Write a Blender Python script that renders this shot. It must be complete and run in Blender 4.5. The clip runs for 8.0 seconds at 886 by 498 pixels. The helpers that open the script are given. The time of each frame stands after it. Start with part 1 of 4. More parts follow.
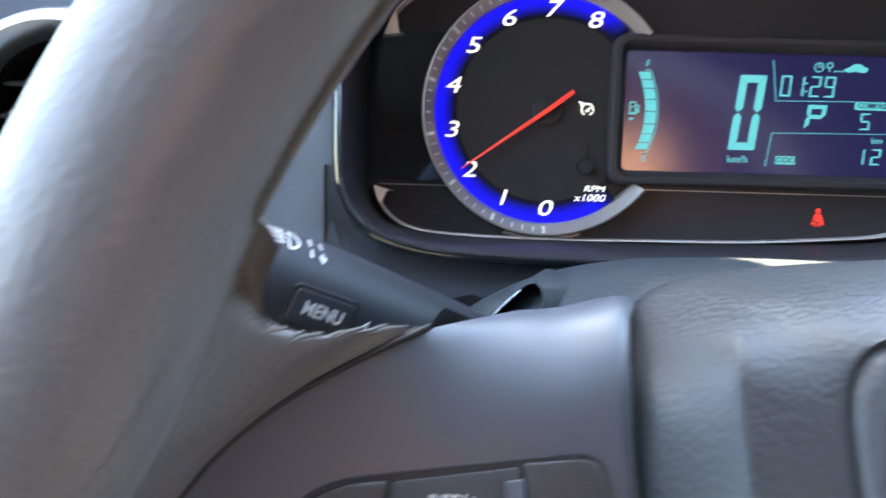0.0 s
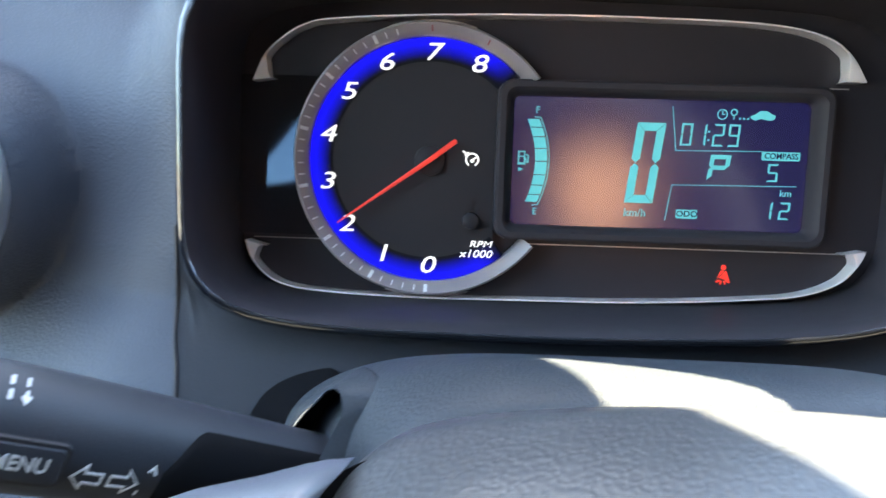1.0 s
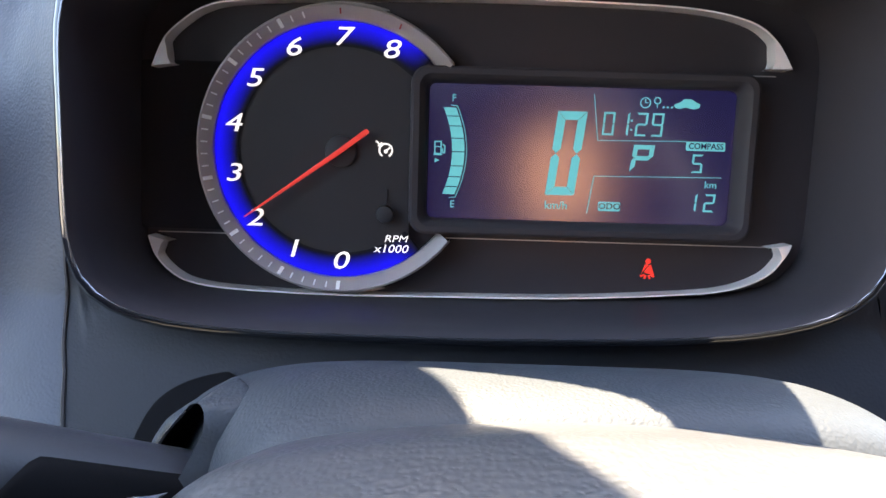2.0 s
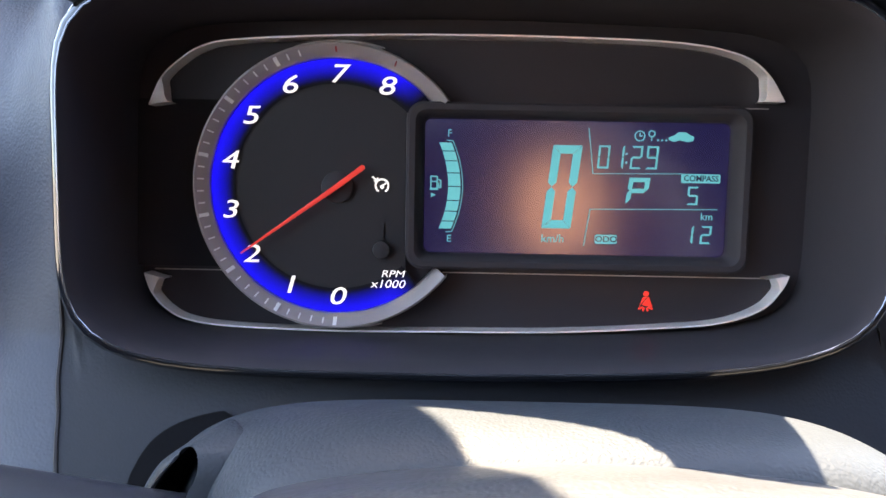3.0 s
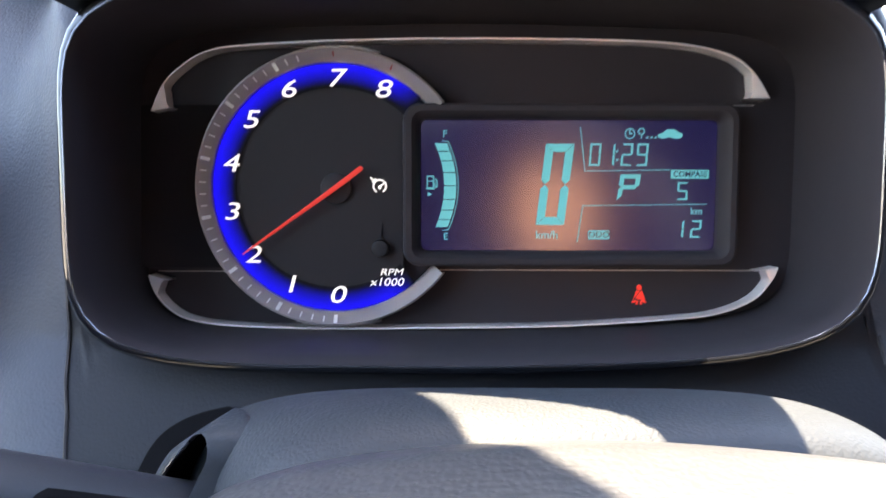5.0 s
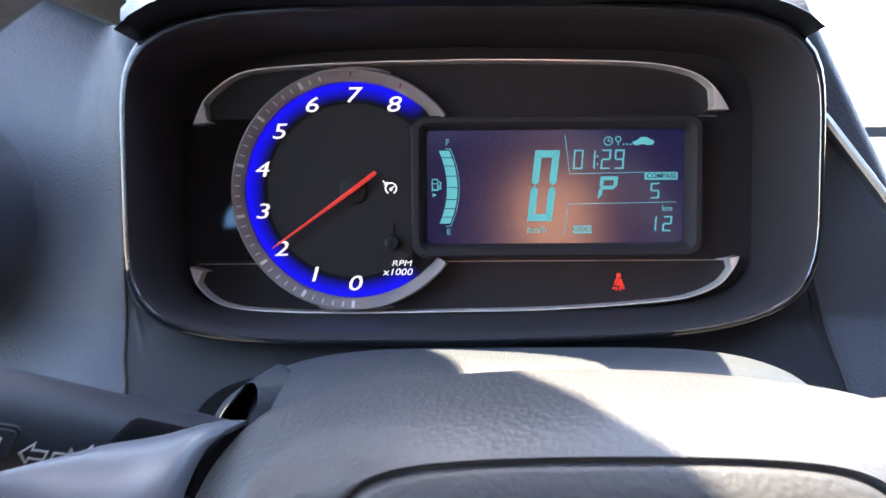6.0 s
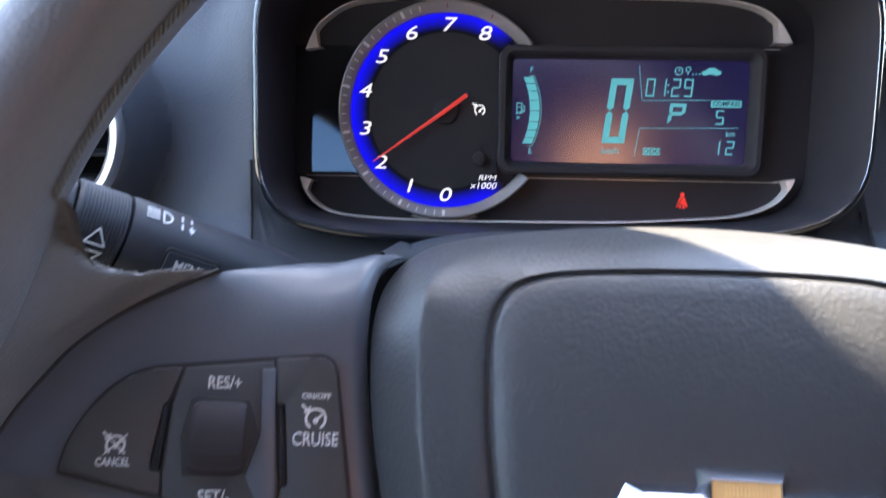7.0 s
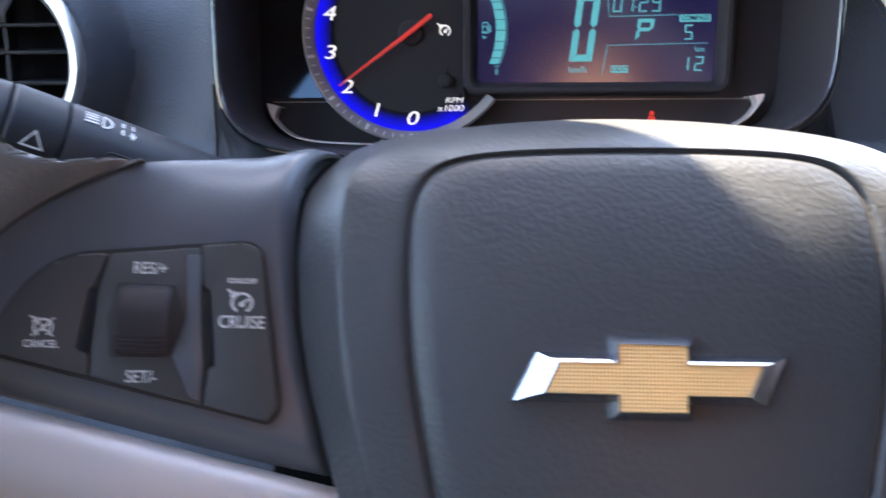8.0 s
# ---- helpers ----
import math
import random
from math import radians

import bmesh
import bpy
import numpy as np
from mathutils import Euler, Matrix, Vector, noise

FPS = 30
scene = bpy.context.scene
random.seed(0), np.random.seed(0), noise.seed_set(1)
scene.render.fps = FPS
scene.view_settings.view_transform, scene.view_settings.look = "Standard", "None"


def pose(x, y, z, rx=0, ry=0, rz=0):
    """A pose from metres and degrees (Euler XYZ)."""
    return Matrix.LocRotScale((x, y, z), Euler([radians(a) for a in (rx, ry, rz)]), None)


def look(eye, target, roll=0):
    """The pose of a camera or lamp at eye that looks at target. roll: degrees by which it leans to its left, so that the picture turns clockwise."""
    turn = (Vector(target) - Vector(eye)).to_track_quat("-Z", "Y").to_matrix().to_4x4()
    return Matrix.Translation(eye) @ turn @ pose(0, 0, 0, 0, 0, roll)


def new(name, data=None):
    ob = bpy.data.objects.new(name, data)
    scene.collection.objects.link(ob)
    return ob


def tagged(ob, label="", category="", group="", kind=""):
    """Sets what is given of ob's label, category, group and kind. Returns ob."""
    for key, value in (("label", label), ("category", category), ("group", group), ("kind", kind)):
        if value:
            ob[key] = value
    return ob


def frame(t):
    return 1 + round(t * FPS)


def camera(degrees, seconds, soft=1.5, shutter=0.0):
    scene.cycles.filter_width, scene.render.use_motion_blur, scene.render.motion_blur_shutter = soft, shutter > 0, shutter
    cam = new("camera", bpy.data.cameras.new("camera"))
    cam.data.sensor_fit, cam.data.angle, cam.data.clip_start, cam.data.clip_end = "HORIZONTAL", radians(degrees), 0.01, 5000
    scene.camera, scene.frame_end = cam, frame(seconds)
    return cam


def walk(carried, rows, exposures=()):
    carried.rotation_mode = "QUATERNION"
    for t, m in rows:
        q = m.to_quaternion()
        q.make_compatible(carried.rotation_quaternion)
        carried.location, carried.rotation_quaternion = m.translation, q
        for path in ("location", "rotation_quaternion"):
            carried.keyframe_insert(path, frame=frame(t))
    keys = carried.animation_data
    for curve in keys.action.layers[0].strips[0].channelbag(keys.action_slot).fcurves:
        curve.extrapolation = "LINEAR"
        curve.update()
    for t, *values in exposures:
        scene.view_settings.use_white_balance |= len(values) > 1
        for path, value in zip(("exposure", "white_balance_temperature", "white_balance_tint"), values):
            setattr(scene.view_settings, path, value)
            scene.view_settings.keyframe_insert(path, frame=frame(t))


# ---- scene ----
TILT = pose(0, 0, 0, -9)  # the dial leans back from the upright


def aim(x, y, z, yaw, pitch, roll):
    """A camera pose in the dial's frame, from its turn to the left, its rise and its lean."""
    return TILT @ pose(x, y, z, 90 + pitch, 0, yaw) @ pose(0, 0, 0, 0, 0, roll)


cam = camera(64.0, 8.0, shutter=0.5)
PATH = [  # seconds, eye x y z, yaw, pitch, roll
    (0.0, -0.0416, -0.3484, -0.0371, 1.15, -5.21, 1.70),
    (0.2, -0.0266, -0.3503, -0.0307, 1.22, -5.27, 1.01),
    (0.3, -0.0183, -0.3500, -0.0274, 1.69, -5.37, 1.12),
    (0.5, -0.0024, -0.3453, -0.0199, 2.52, -5.67, 1.15),
    (1.0, 0.0192, -0.3213, -0.0056, 2.10, -6.07, 1.76),
    (1.5, 0.0379, -0.3057, -0.0052, 1.25, -6.01, 1.45),
    (2.0, 0.0476, -0.3063, -0.0007, 0.46, -7.47, 1.66),
    (3.3, 0.0484, -0.3052, 0.0015, 0.48, -4.72, 0.73),
    (3.5, 0.0481, -0.3054, 0.0009, 0.54, -5.19, 0.48),
    (4.0, 0.0483, -0.3068, -0.0014, 0.86, -6.20, 0.02),
    (4.5, 0.0499, -0.3088, -0.0008, 1.20, -6.66, -0.26),
    (5.0, 0.0485, -0.3134, -0.0031, 0.21, -4.31, 0.11),
    (5.2, 0.0481, -0.3190, -0.0048, -0.49, -3.08, 0.22),
    (6.3, 0.0488, -0.3773, -0.0127, 0.90, -3.22, -0.25),
    (6.5, 0.0429, -0.3874, -0.0162, 1.72, -4.18, 0.71),
    (7.0, 0.0221, -0.4077, -0.0356, 3.10, -6.02, 1.14),
    (7.5, 0.0202, -0.4137, -0.0466, 4.02, -8.32, 0.54),
    (8.0, 0.0449, -0.4100, -0.0541, 3.76, -9.50, -0.12),
]
walk(cam, [(t, aim(*row)) for t, *row in PATH], exposures=[(0.0, 4.30, 7400, 2), (0.5, 4.30, 6800, -6), (0.9, 4.22, 7000, -1), (1.5, 3.92, 7450, 10), (5.2, 3.90, 7600, 12), (6.3, 3.78, 7050, 10), (8.0, 3.73, 7000, 10)])

# ---- daylight ----
SUN = Vector((-0.36, 0.42, 1.7)).normalized()  # towards the sun, in the dial's frame
SUN_WORLD = TILT.to_3x3() @ SUN
world = bpy.data.worlds.new("sky")
scene.world = world
world.use_nodes = True
wn = world.node_tree
sky = wn.nodes.new("ShaderNodeTexSky")
sky.sky_type, sky.sun_disc = "NISHITA", False
sky.sun_elevation = math.asin(SUN_WORLD.z)
sky.sun_rotation = math.atan2(SUN_WORLD.x, SUN_WORLD.y)
wn.links.new(sky.outputs[0], wn.nodes["Background"].inputs[0])
wn.nodes["Background"].inputs[1].default_value = 0.150
sun = new("sun", bpy.data.lights.new("sun", "SUN"))
sun.data.energy, sun.data.angle, sun.data.color = 5.0, radians(0.5), (1.0, 0.89, 0.72)
sun.matrix_world = look((0, 0, 0), -SUN_WORLD)


# ---- materials ----
def material(name, base, rough=0.5, metal=0.0, grain=0.0, grain_size=0.001, wear=0.25, coat=0.0, spec=0.5, emit=None, power=0.0):
    """A surface with a base colour, stained at a large scale, and a fine relief of the given size in metres."""
    m = bpy.data.materials.new(name)
    m.use_nodes = True
    nt, b = m.node_tree, m.node_tree.nodes["Principled BSDF"]
    b.inputs["Roughness"].default_value, b.inputs["Metallic"].default_value = rough, metal
    b.inputs["Coat Weight"].default_value, b.inputs["Coat Roughness"].default_value = coat, 0.06
    b.inputs["Specular IOR Level"].default_value = spec
    b.inputs["Base Color"].default_value = (*base, 1)
    if emit:
        b.inputs["Emission Color"].default_value, b.inputs["Emission Strength"].default_value = (*emit, 1), power
    co = nt.nodes.new("ShaderNodeTexCoord")
    if wear:
        big = nt.nodes.new("ShaderNodeTexNoise")
        big.inputs["Scale"].default_value, big.inputs["Detail"].default_value = 14, 6
        nt.links.new(co.outputs["Object"], big.inputs["Vector"])
        ramp = nt.nodes.new("ShaderNodeMapRange")
        ramp.inputs["To Min"].default_value, ramp.inputs["To Max"].default_value = 1 - wear, 1 + wear
        nt.links.new(big.outputs[0], ramp.inputs["Value"])
        mix = nt.nodes.new("ShaderNodeMix")
        mix.data_type, mix.blend_type = "RGBA", "MULTIPLY"
        mix.inputs["Factor"].default_value = 1.0
        mix.inputs[6].default_value = (*base, 1)
        nt.links.new(ramp.outputs[0], mix.inputs[7])
        nt.links.new(mix.outputs[2], b.inputs["Base Color"])
        dust = nt.nodes.new("ShaderNodeTexNoise")
        dust.inputs["Scale"].default_value, dust.inputs["Detail"].default_value = 160, 4
        nt.links.new(co.outputs["Object"], dust.inputs["Vector"])
        rr = nt.nodes.new("ShaderNodeMapRange")
        rr.inputs["To Min"].default_value, rr.inputs["To Max"].default_value = rough * (1 - wear * 0.6), rough * (1 + wear * 0.6)
        nt.links.new(dust.outputs[0], rr.inputs["Value"])
        nt.links.new(rr.outputs[0], b.inputs["Roughness"])
    if grain:
        warp = nt.nodes.new("ShaderNodeTexNoise")
        warp.inputs["Scale"].default_value = 0.4 / grain_size
        nt.links.new(co.outputs["Object"], warp.inputs["Vector"])
        add = nt.nodes.new("ShaderNodeVectorMath")
        add.operation = "MULTIPLY_ADD"
        add.inputs[1].default_value = (grain_size * 1.2,) * 3
        nt.links.new(warp.outputs["Color"], add.inputs[0])
        nt.links.new(co.outputs["Object"], add.inputs[2])
        cell = nt.nodes.new("ShaderNodeTexVoronoi")
        cell.feature = "SMOOTH_F1"
        cell.inputs["Scale"].default_value = 1 / grain_size
        nt.links.new(add.outputs[0], cell.inputs["Vector"])
        bump = nt.nodes.new("ShaderNodeBump")
        bump.inputs["Strength"].default_value, bump.inputs["Distance"].default_value = grain, grain_size * 0.5
        nt.links.new(cell.outputs["Distance"], bump.inputs["Height"])
        nt.links.new(bump.outputs[0], b.inputs["Normal"])
    return m


DASH = material("grained dash plastic", (0.053, 0.061, 0.079), 0.5, grain=0.4, grain_size=0.0012, spec=0.28)
COLUMN = material("column plastic", (0.032, 0.037, 0.044), 0.5, grain=0.36, grain_size=0.0010, spec=0.2)
SMOOTH = material("smooth grey plastic", (0.013, 0.0145, 0.0195), 0.5, grain=0.16, grain_size=0.0010, spec=0.25)
SOFT = material("soft dark plastic", (0.045, 0.046, 0.051), 0.5, grain=0.12, grain_size=0.0006)
PADDED = material("airbag plastic", (0.040, 0.042, 0.047), 0.42, grain=0.26, grain_size=0.0014, spec=0.4)
SPOKE = material("spoke plastic", (0.082, 0.090, 0.110), 0.36, grain=0.1, grain_size=0.0006, spec=0.5)
STEM = material("stalk plastic", (0.030, 0.033, 0.041), 0.46, grain=0.12, grain_size=0.0006, spec=0.25)
LEATHER = material("dark leather", (0.128, 0.119, 0.127), 0.38, grain=0.25, grain_size=0.0011)
THREAD = material("grey thread", (0.13, 0.125, 0.12), 0.8, wear=0.3)
GLOSS = material("black surround", (0.042, 0.037, 0.041), 0.42, wear=0.1, spec=0.06)
PIANO = material("black piano lacquer", (0.010, 0.011, 0.015), 0.07, wear=0.1, spec=0.5, coat=0.6)
FACE = material("black dial face", (0.032, 0.028, 0.032), 0.35, wear=0, spec=0.2)
PANE = material("black panel with blue-tinted reflection", (0.022, 0.020, 0.022), 0.04, wear=0, spec=0.5)
# blue tint puts the sky's colour into what the panel mirrors
PANE.node_tree.nodes["Principled BSDF"].inputs["Specular Tint"].default_value = (0.50, 0.72, 1.0, 1)
# no gloss, near black: shade of hollows put into colour; also the stalk's sleeve
SHADE_AND_SLEEVE = material("near black for shaded hollows and sleeve", (0.009, 0.009, 0.010), 1.0, wear=0, spec=0.0)
DIAL = material("matt black dial", (0.025, 0.023, 0.026), 0.5, wear=0.1, spec=0.2)
BLADE = material("matt black vent plastic", (0.014, 0.014, 0.016), 0.6, wear=0.2, spec=0.2)
DARK = material("black plastic", (0.032, 0.031, 0.034), 0.5, wear=0.3, spec=0.3)
EDGE = material("polished lacquer lip and edge glint", (0.17, 0.17, 0.19), 0.14, 0.85, wear=0.1)
CHROME = material("bright chrome", (0.50, 0.51, 0.56), 0.12, 1.0, wear=0.1)
SATIN = material("satin silver", (0.62, 0.62, 0.63), 0.34, 1.0, wear=0.12)
PEARL = material("pearl silver trim", (0.86, 0.80, 0.78), 0.32, 0.40, wear=0.15)
SHELL = material("silver spoke trim", (0.50, 0.44, 0.43), 0.42, 0.35, wear=0.12)
RINGM = material("grey metal ring", (0.42, 0.37, 0.35), 0.36, 0.45, wear=0.2)


def gold_material():
    """Gold enamel with a fine raised grid."""
    m = material("gold enamel", (0.84, 0.50, 0.21), 0.38, 0.25, wear=0.06)
    nt, b = m.node_tree, m.node_tree.nodes["Principled BSDF"]
    co = nt.nodes.new("ShaderNodeTexCoord")
    waves = []
    for axis in ("X", "Y"):
        w = nt.nodes.new("ShaderNodeTexWave")
        w.bands_direction = axis
        w.inputs["Scale"].default_value = 370
        nt.links.new(co.outputs["Object"], w.inputs["Vector"])
        waves.append(w)
    mul = nt.nodes.new("ShaderNodeMath")
    mul.operation = "MULTIPLY"
    nt.links.new(waves[0].outputs["Fac"], mul.inputs[0])
    nt.links.new(waves[1].outputs["Fac"], mul.inputs[1])
    bump = nt.nodes.new("ShaderNodeBump")
    bump.inputs["Strength"].default_value, bump.inputs["Distance"].default_value = 0.45, 0.0004
    nt.links.new(mul.outputs[0], bump.inputs["Height"])
    nt.links.new(bump.outputs[0], b.inputs["Normal"])
    return m


GOLD = gold_material()
PRINT = material("white print", (0.6, 0.6, 0.61), 0.6, wear=0.1)
TICKM = material("pale tick paint", (0.95, 0.93, 0.90), 0.6, wear=0.1)
LIT = material("lit white print", (0.8, 0.8, 0.8), 0.6, wear=0, emit=(1, 0.97, 0.95), power=0.064)
RED = material("lit red needle", (0.5, 0.03, 0.02), 0.4, wear=0.1, emit=(1, 0.06, 0.05), power=0.031)
ALERT = material("lit red lamp", (0.5, 0.02, 0.02), 0.4, wear=0, emit=(1, 0.05, 0.03), power=0.057)
CYAN = material("lit cyan segment", (0.05, 0.2, 0.22), 0.5, wear=0, emit=(0.12, 0.61, 0.72), power=0.046)
SCREEN = material("display glass", (0.012, 0.011, 0.03), 0.2, wear=0.1, emit=(0.025, 0.02, 0.17), power=0.020, spec=1.0)
SCREEN.node_tree.nodes["Principled BSDF"].inputs["Coat Weight"].default_value = 0.65
SCREEN.node_tree.nodes["Principled BSDF"].inputs["Coat Roughness"].default_value = 0.14
LINER = material("grey roof lining", (0.24, 0.25, 0.27), 0.9, wear=0.15)
# tan of an unseen block that gives the display its warm reflection
TAN = material("warm tan for the display's reflection", (0.78, 0.38, 0.20), 0.85, wear=0.15)
CARPET = material("dark carpet", (0.05, 0.05, 0.05), 0.95, wear=0.3)


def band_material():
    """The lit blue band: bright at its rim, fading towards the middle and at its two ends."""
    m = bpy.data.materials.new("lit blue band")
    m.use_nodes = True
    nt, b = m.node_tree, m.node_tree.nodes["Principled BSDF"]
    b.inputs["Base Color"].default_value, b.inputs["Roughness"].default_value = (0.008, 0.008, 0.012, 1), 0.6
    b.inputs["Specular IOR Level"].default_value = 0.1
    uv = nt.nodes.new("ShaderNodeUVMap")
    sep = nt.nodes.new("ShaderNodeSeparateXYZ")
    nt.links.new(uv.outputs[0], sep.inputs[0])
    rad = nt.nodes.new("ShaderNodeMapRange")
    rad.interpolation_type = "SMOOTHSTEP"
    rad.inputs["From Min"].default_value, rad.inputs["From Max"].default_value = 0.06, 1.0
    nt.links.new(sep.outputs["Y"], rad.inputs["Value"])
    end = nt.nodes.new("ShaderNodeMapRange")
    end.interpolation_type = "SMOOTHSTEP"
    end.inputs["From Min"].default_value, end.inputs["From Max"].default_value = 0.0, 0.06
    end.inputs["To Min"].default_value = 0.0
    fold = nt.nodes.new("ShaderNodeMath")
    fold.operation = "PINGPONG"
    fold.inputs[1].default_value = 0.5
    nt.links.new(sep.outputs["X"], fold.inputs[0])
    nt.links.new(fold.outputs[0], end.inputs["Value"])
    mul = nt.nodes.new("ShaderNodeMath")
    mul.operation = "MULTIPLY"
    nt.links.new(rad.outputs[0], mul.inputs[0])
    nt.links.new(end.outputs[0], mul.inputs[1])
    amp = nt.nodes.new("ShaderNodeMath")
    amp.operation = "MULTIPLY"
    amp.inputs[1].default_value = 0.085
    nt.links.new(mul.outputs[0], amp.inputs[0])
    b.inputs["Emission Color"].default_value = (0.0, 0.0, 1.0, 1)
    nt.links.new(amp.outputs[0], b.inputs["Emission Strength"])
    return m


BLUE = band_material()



# ---- building blocks ----
def mesh_from(name, verts, faces, uvs=None):
    me = bpy.data.meshes.new(name)
    me.from_pydata([tuple(v) for v in verts], [], faces)
    if uvs:
        layer = me.uv_layers.new(name="UVMap")
        for loop in me.loops:
            layer.data[loop.index].uv = uvs[loop.vertex_index]
    me.update()
    return me


def finish(me, mat, angle=35):
    bm = bmesh.new()
    bm.from_mesh(me)
    bmesh.ops.recalc_face_normals(bm, faces=bm.faces)
    bm.to_mesh(me)
    bm.free()
    for p in me.polygons:
        p.use_smooth = True
    me.set_sharp_from_angle(angle=radians(angle))
    me.materials.append(mat)
    return me


def thing(name, label, category, at=None, group="", kind=""):
    ob = new(name)
    ob.empty_display_size = 0.02
    ob.matrix_world = TILT @ (at if at is not None else Matrix())
    return tagged(ob, label, category, group, kind)


def part(name, me, mat, parent, label="", angle=35, m=None):
    """Links a mesh as one object under a thing or a part."""
    if isinstance(me, bmesh.types.BMesh):
        bm, me = me, bpy.data.meshes.new(name)
        bm.to_mesh(me)
        bm.free()
    if m is not None:
        me.transform(m)
    if not me.materials:
        finish(me, mat, angle)
    ob = new(name, me)
    ob.parent = parent
    if label:
        ob["label"] = label
    return ob


def solo(name, me, mat, label, category, angle=35, group="", kind=""):
    """One mesh as a top-level thing, given in the dial's frame."""
    if isinstance(me, bmesh.types.BMesh):
        bm, me = me, bpy.data.meshes.new(name)
        bm.to_mesh(me)
        bm.free()
    finish(me, mat, angle)
    ob = new(name, me)
    ob.matrix_world = TILT
    return tagged(ob, label, category, group, kind)


def sheet(fn, nu, nv, wrap_u=False, wrap_v=False, back=None):
    """A grid of points fn(u, v), u and v from 0 to 1; with back, a second skin set off by it and closed edges."""
    pts = [Vector(fn(i / (nu if wrap_u else nu - 1), j / (nv if wrap_v else nv - 1))) for i in range(nu) for j in range(nv)]
    faces = []
    for i in range(nu if wrap_u else nu - 1):
        for j in range(nv if wrap_v else nv - 1):
            a, b = i * nv + j, ((i + 1) % nu) * nv + j
            c, d = ((i + 1) % nu) * nv + (j + 1) % nv, i * nv + (j + 1) % nv
            faces.append((a, b, c, d))
    me = mesh_from("sheet", pts, faces)
    if back:
        n, edge = len(pts), [i * nv for i in range(nu)] + [(nu - 1) * nv + j for j in range(1, nv)] + [i * nv + nv - 1 for i in range(nu - 2, -1, -1)] + [j for j in range(nv - 2, 0, -1)]
        faces += [tuple(n + i for i in reversed(f)) for f in faces]
        faces += [(edge[k], edge[(k + 1) % len(edge)], n + edge[(k + 1) % len(edge)], n + edge[k]) for k in range(len(edge))]
        me = mesh_from("sheet", pts + [p + Vector(back) for p in pts], faces)
    return me


def rings(loops, cap_start=False, cap_end=False):
    """A skin through closed loops of equally many points."""
    n = len(loops[0])
    verts = [p for loop in loops for p in loop]
    faces = [(k * n + i, k * n + (i + 1) % n, (k + 1) * n + (i + 1) % n, (k + 1) * n + i) for k in range(len(loops) - 1) for i in range(n)]
    if cap_start:
        faces.append(tuple(range(n)))
    if cap_end:
        faces.append(tuple((len(loops) - 1) * n + i for i in range(n)))
    return mesh_from("rings", verts, faces)


def smooth_line(points, n, closed=False):
    """n points along a smooth curve through the given ones."""
    p = [Vector(q) for q in points]
    m = len(p)
    out = []
    spans = m if closed else m - 1
    for k in range(n):
        s = k / (n if closed else n - 1) * spans
        i = min(int(s), spans - 1)
        f = s - i
        a, b, c, d = (p[(i + o) % m] if closed else p[min(max(i + o, 0), m - 1)] for o in (-1, 0, 1, 2))
        out.append(0.5 * ((2 * b) + (c - a) * f + (2 * a - 5 * b + 4 * c - d) * f * f + (3 * b - a - 3 * c + d) * f**3))
    return out


def tube(path, radius, sides=16, closed=False, flat=1.0, up=(0, 0, 1)):
    """A round bar along a path; radius is one number or one for each point. flat squeezes it along up."""
    n = len(path)
    loops = []
    for i, p in enumerate(path):
        p = Vector(p)
        q = Vector(path[(i + 1) % n] if closed else path[min(i + 1, n - 1)])
        o = Vector(path[i - 1] if closed or i else path[0])
        along = (q - o).normalized()
        side = along.cross(Vector(up)).normalized()
        top = side.cross(along)
        r = radius[i] if isinstance(radius, (list, tuple)) else radius
        loops.append([p + r * (math.cos(a) * side + flat * math.sin(a) * top) for a in (2 * math.pi * k / sides for k in range(sides))])
    if closed:
        loops.append(loops[0])
        me = rings(loops)
        bm = bmesh.new()
        bm.from_mesh(me)
        bmesh.ops.remove_doubles(bm, verts=bm.verts, dist=1e-7)
        bm.to_mesh(me)
        bm.free()
        return me
    return rings(loops, True, True)


def prism(outline, low, high, bevel=0.0, hole=None):
    """A flat plate with the given outline (x, y), from z = low to z = high, its upper edge rounded."""
    bm = bmesh.new()
    vs = [bm.verts.new((x, y, low)) for x, y in outline]
    face = bm.faces.new(vs)
    out = bmesh.ops.extrude_face_region(bm, geom=[face])
    top = [g for g in out["geom"] if isinstance(g, bmesh.types.BMVert)]
    for v in top:
        v.co.z = high
    if bevel:
        tops = set(top)
        edges = [e for e in bm.edges if e.verts[0] in tops and e.verts[1] in tops]
        bmesh.ops.bevel(bm, geom=edges, offset=bevel, segments=2, profile=0.5, affect="EDGES")
    bmesh.ops.recalc_face_normals(bm, faces=bm.faces)
    me = bpy.data.meshes.new("prism")
    bm.to_mesh(me)
    bm.free()
    return me


def rounded(x0, y0, x1, y1, r, n=6):
    out = []
    for cx, cy, a0 in ((x1 - r, y1 - r, 0), (x0 + r, y1 - r, 90), (x0 + r, y0 + r, 180), (x1 - r, y0 + r, 270)):
        for k in range(n + 1):
            a = radians(a0 + 90 * k / n)
            out.append((cx + r * math.cos(a), cy + r * math.sin(a)))
    return out


def soften(outline, r, n=4):
    """Rounds the corners of a polygon."""
    out = []
    m = len(outline)
    for i in range(m):
        a, b, c = (Vector(outline[(i + k) % m]) for k in (-1, 0, 1))
        s = min(r, (a - b).length * 0.45, (c - b).length * 0.45)
        p, q = b + (a - b).normalized() * s, b + (c - b).normalized() * s
        for k in range(n + 1):
            f = k / n
            out.append(tuple((1 - f) ** 2 * p + 2 * f * (1 - f) * b + f * f * q))
    return out


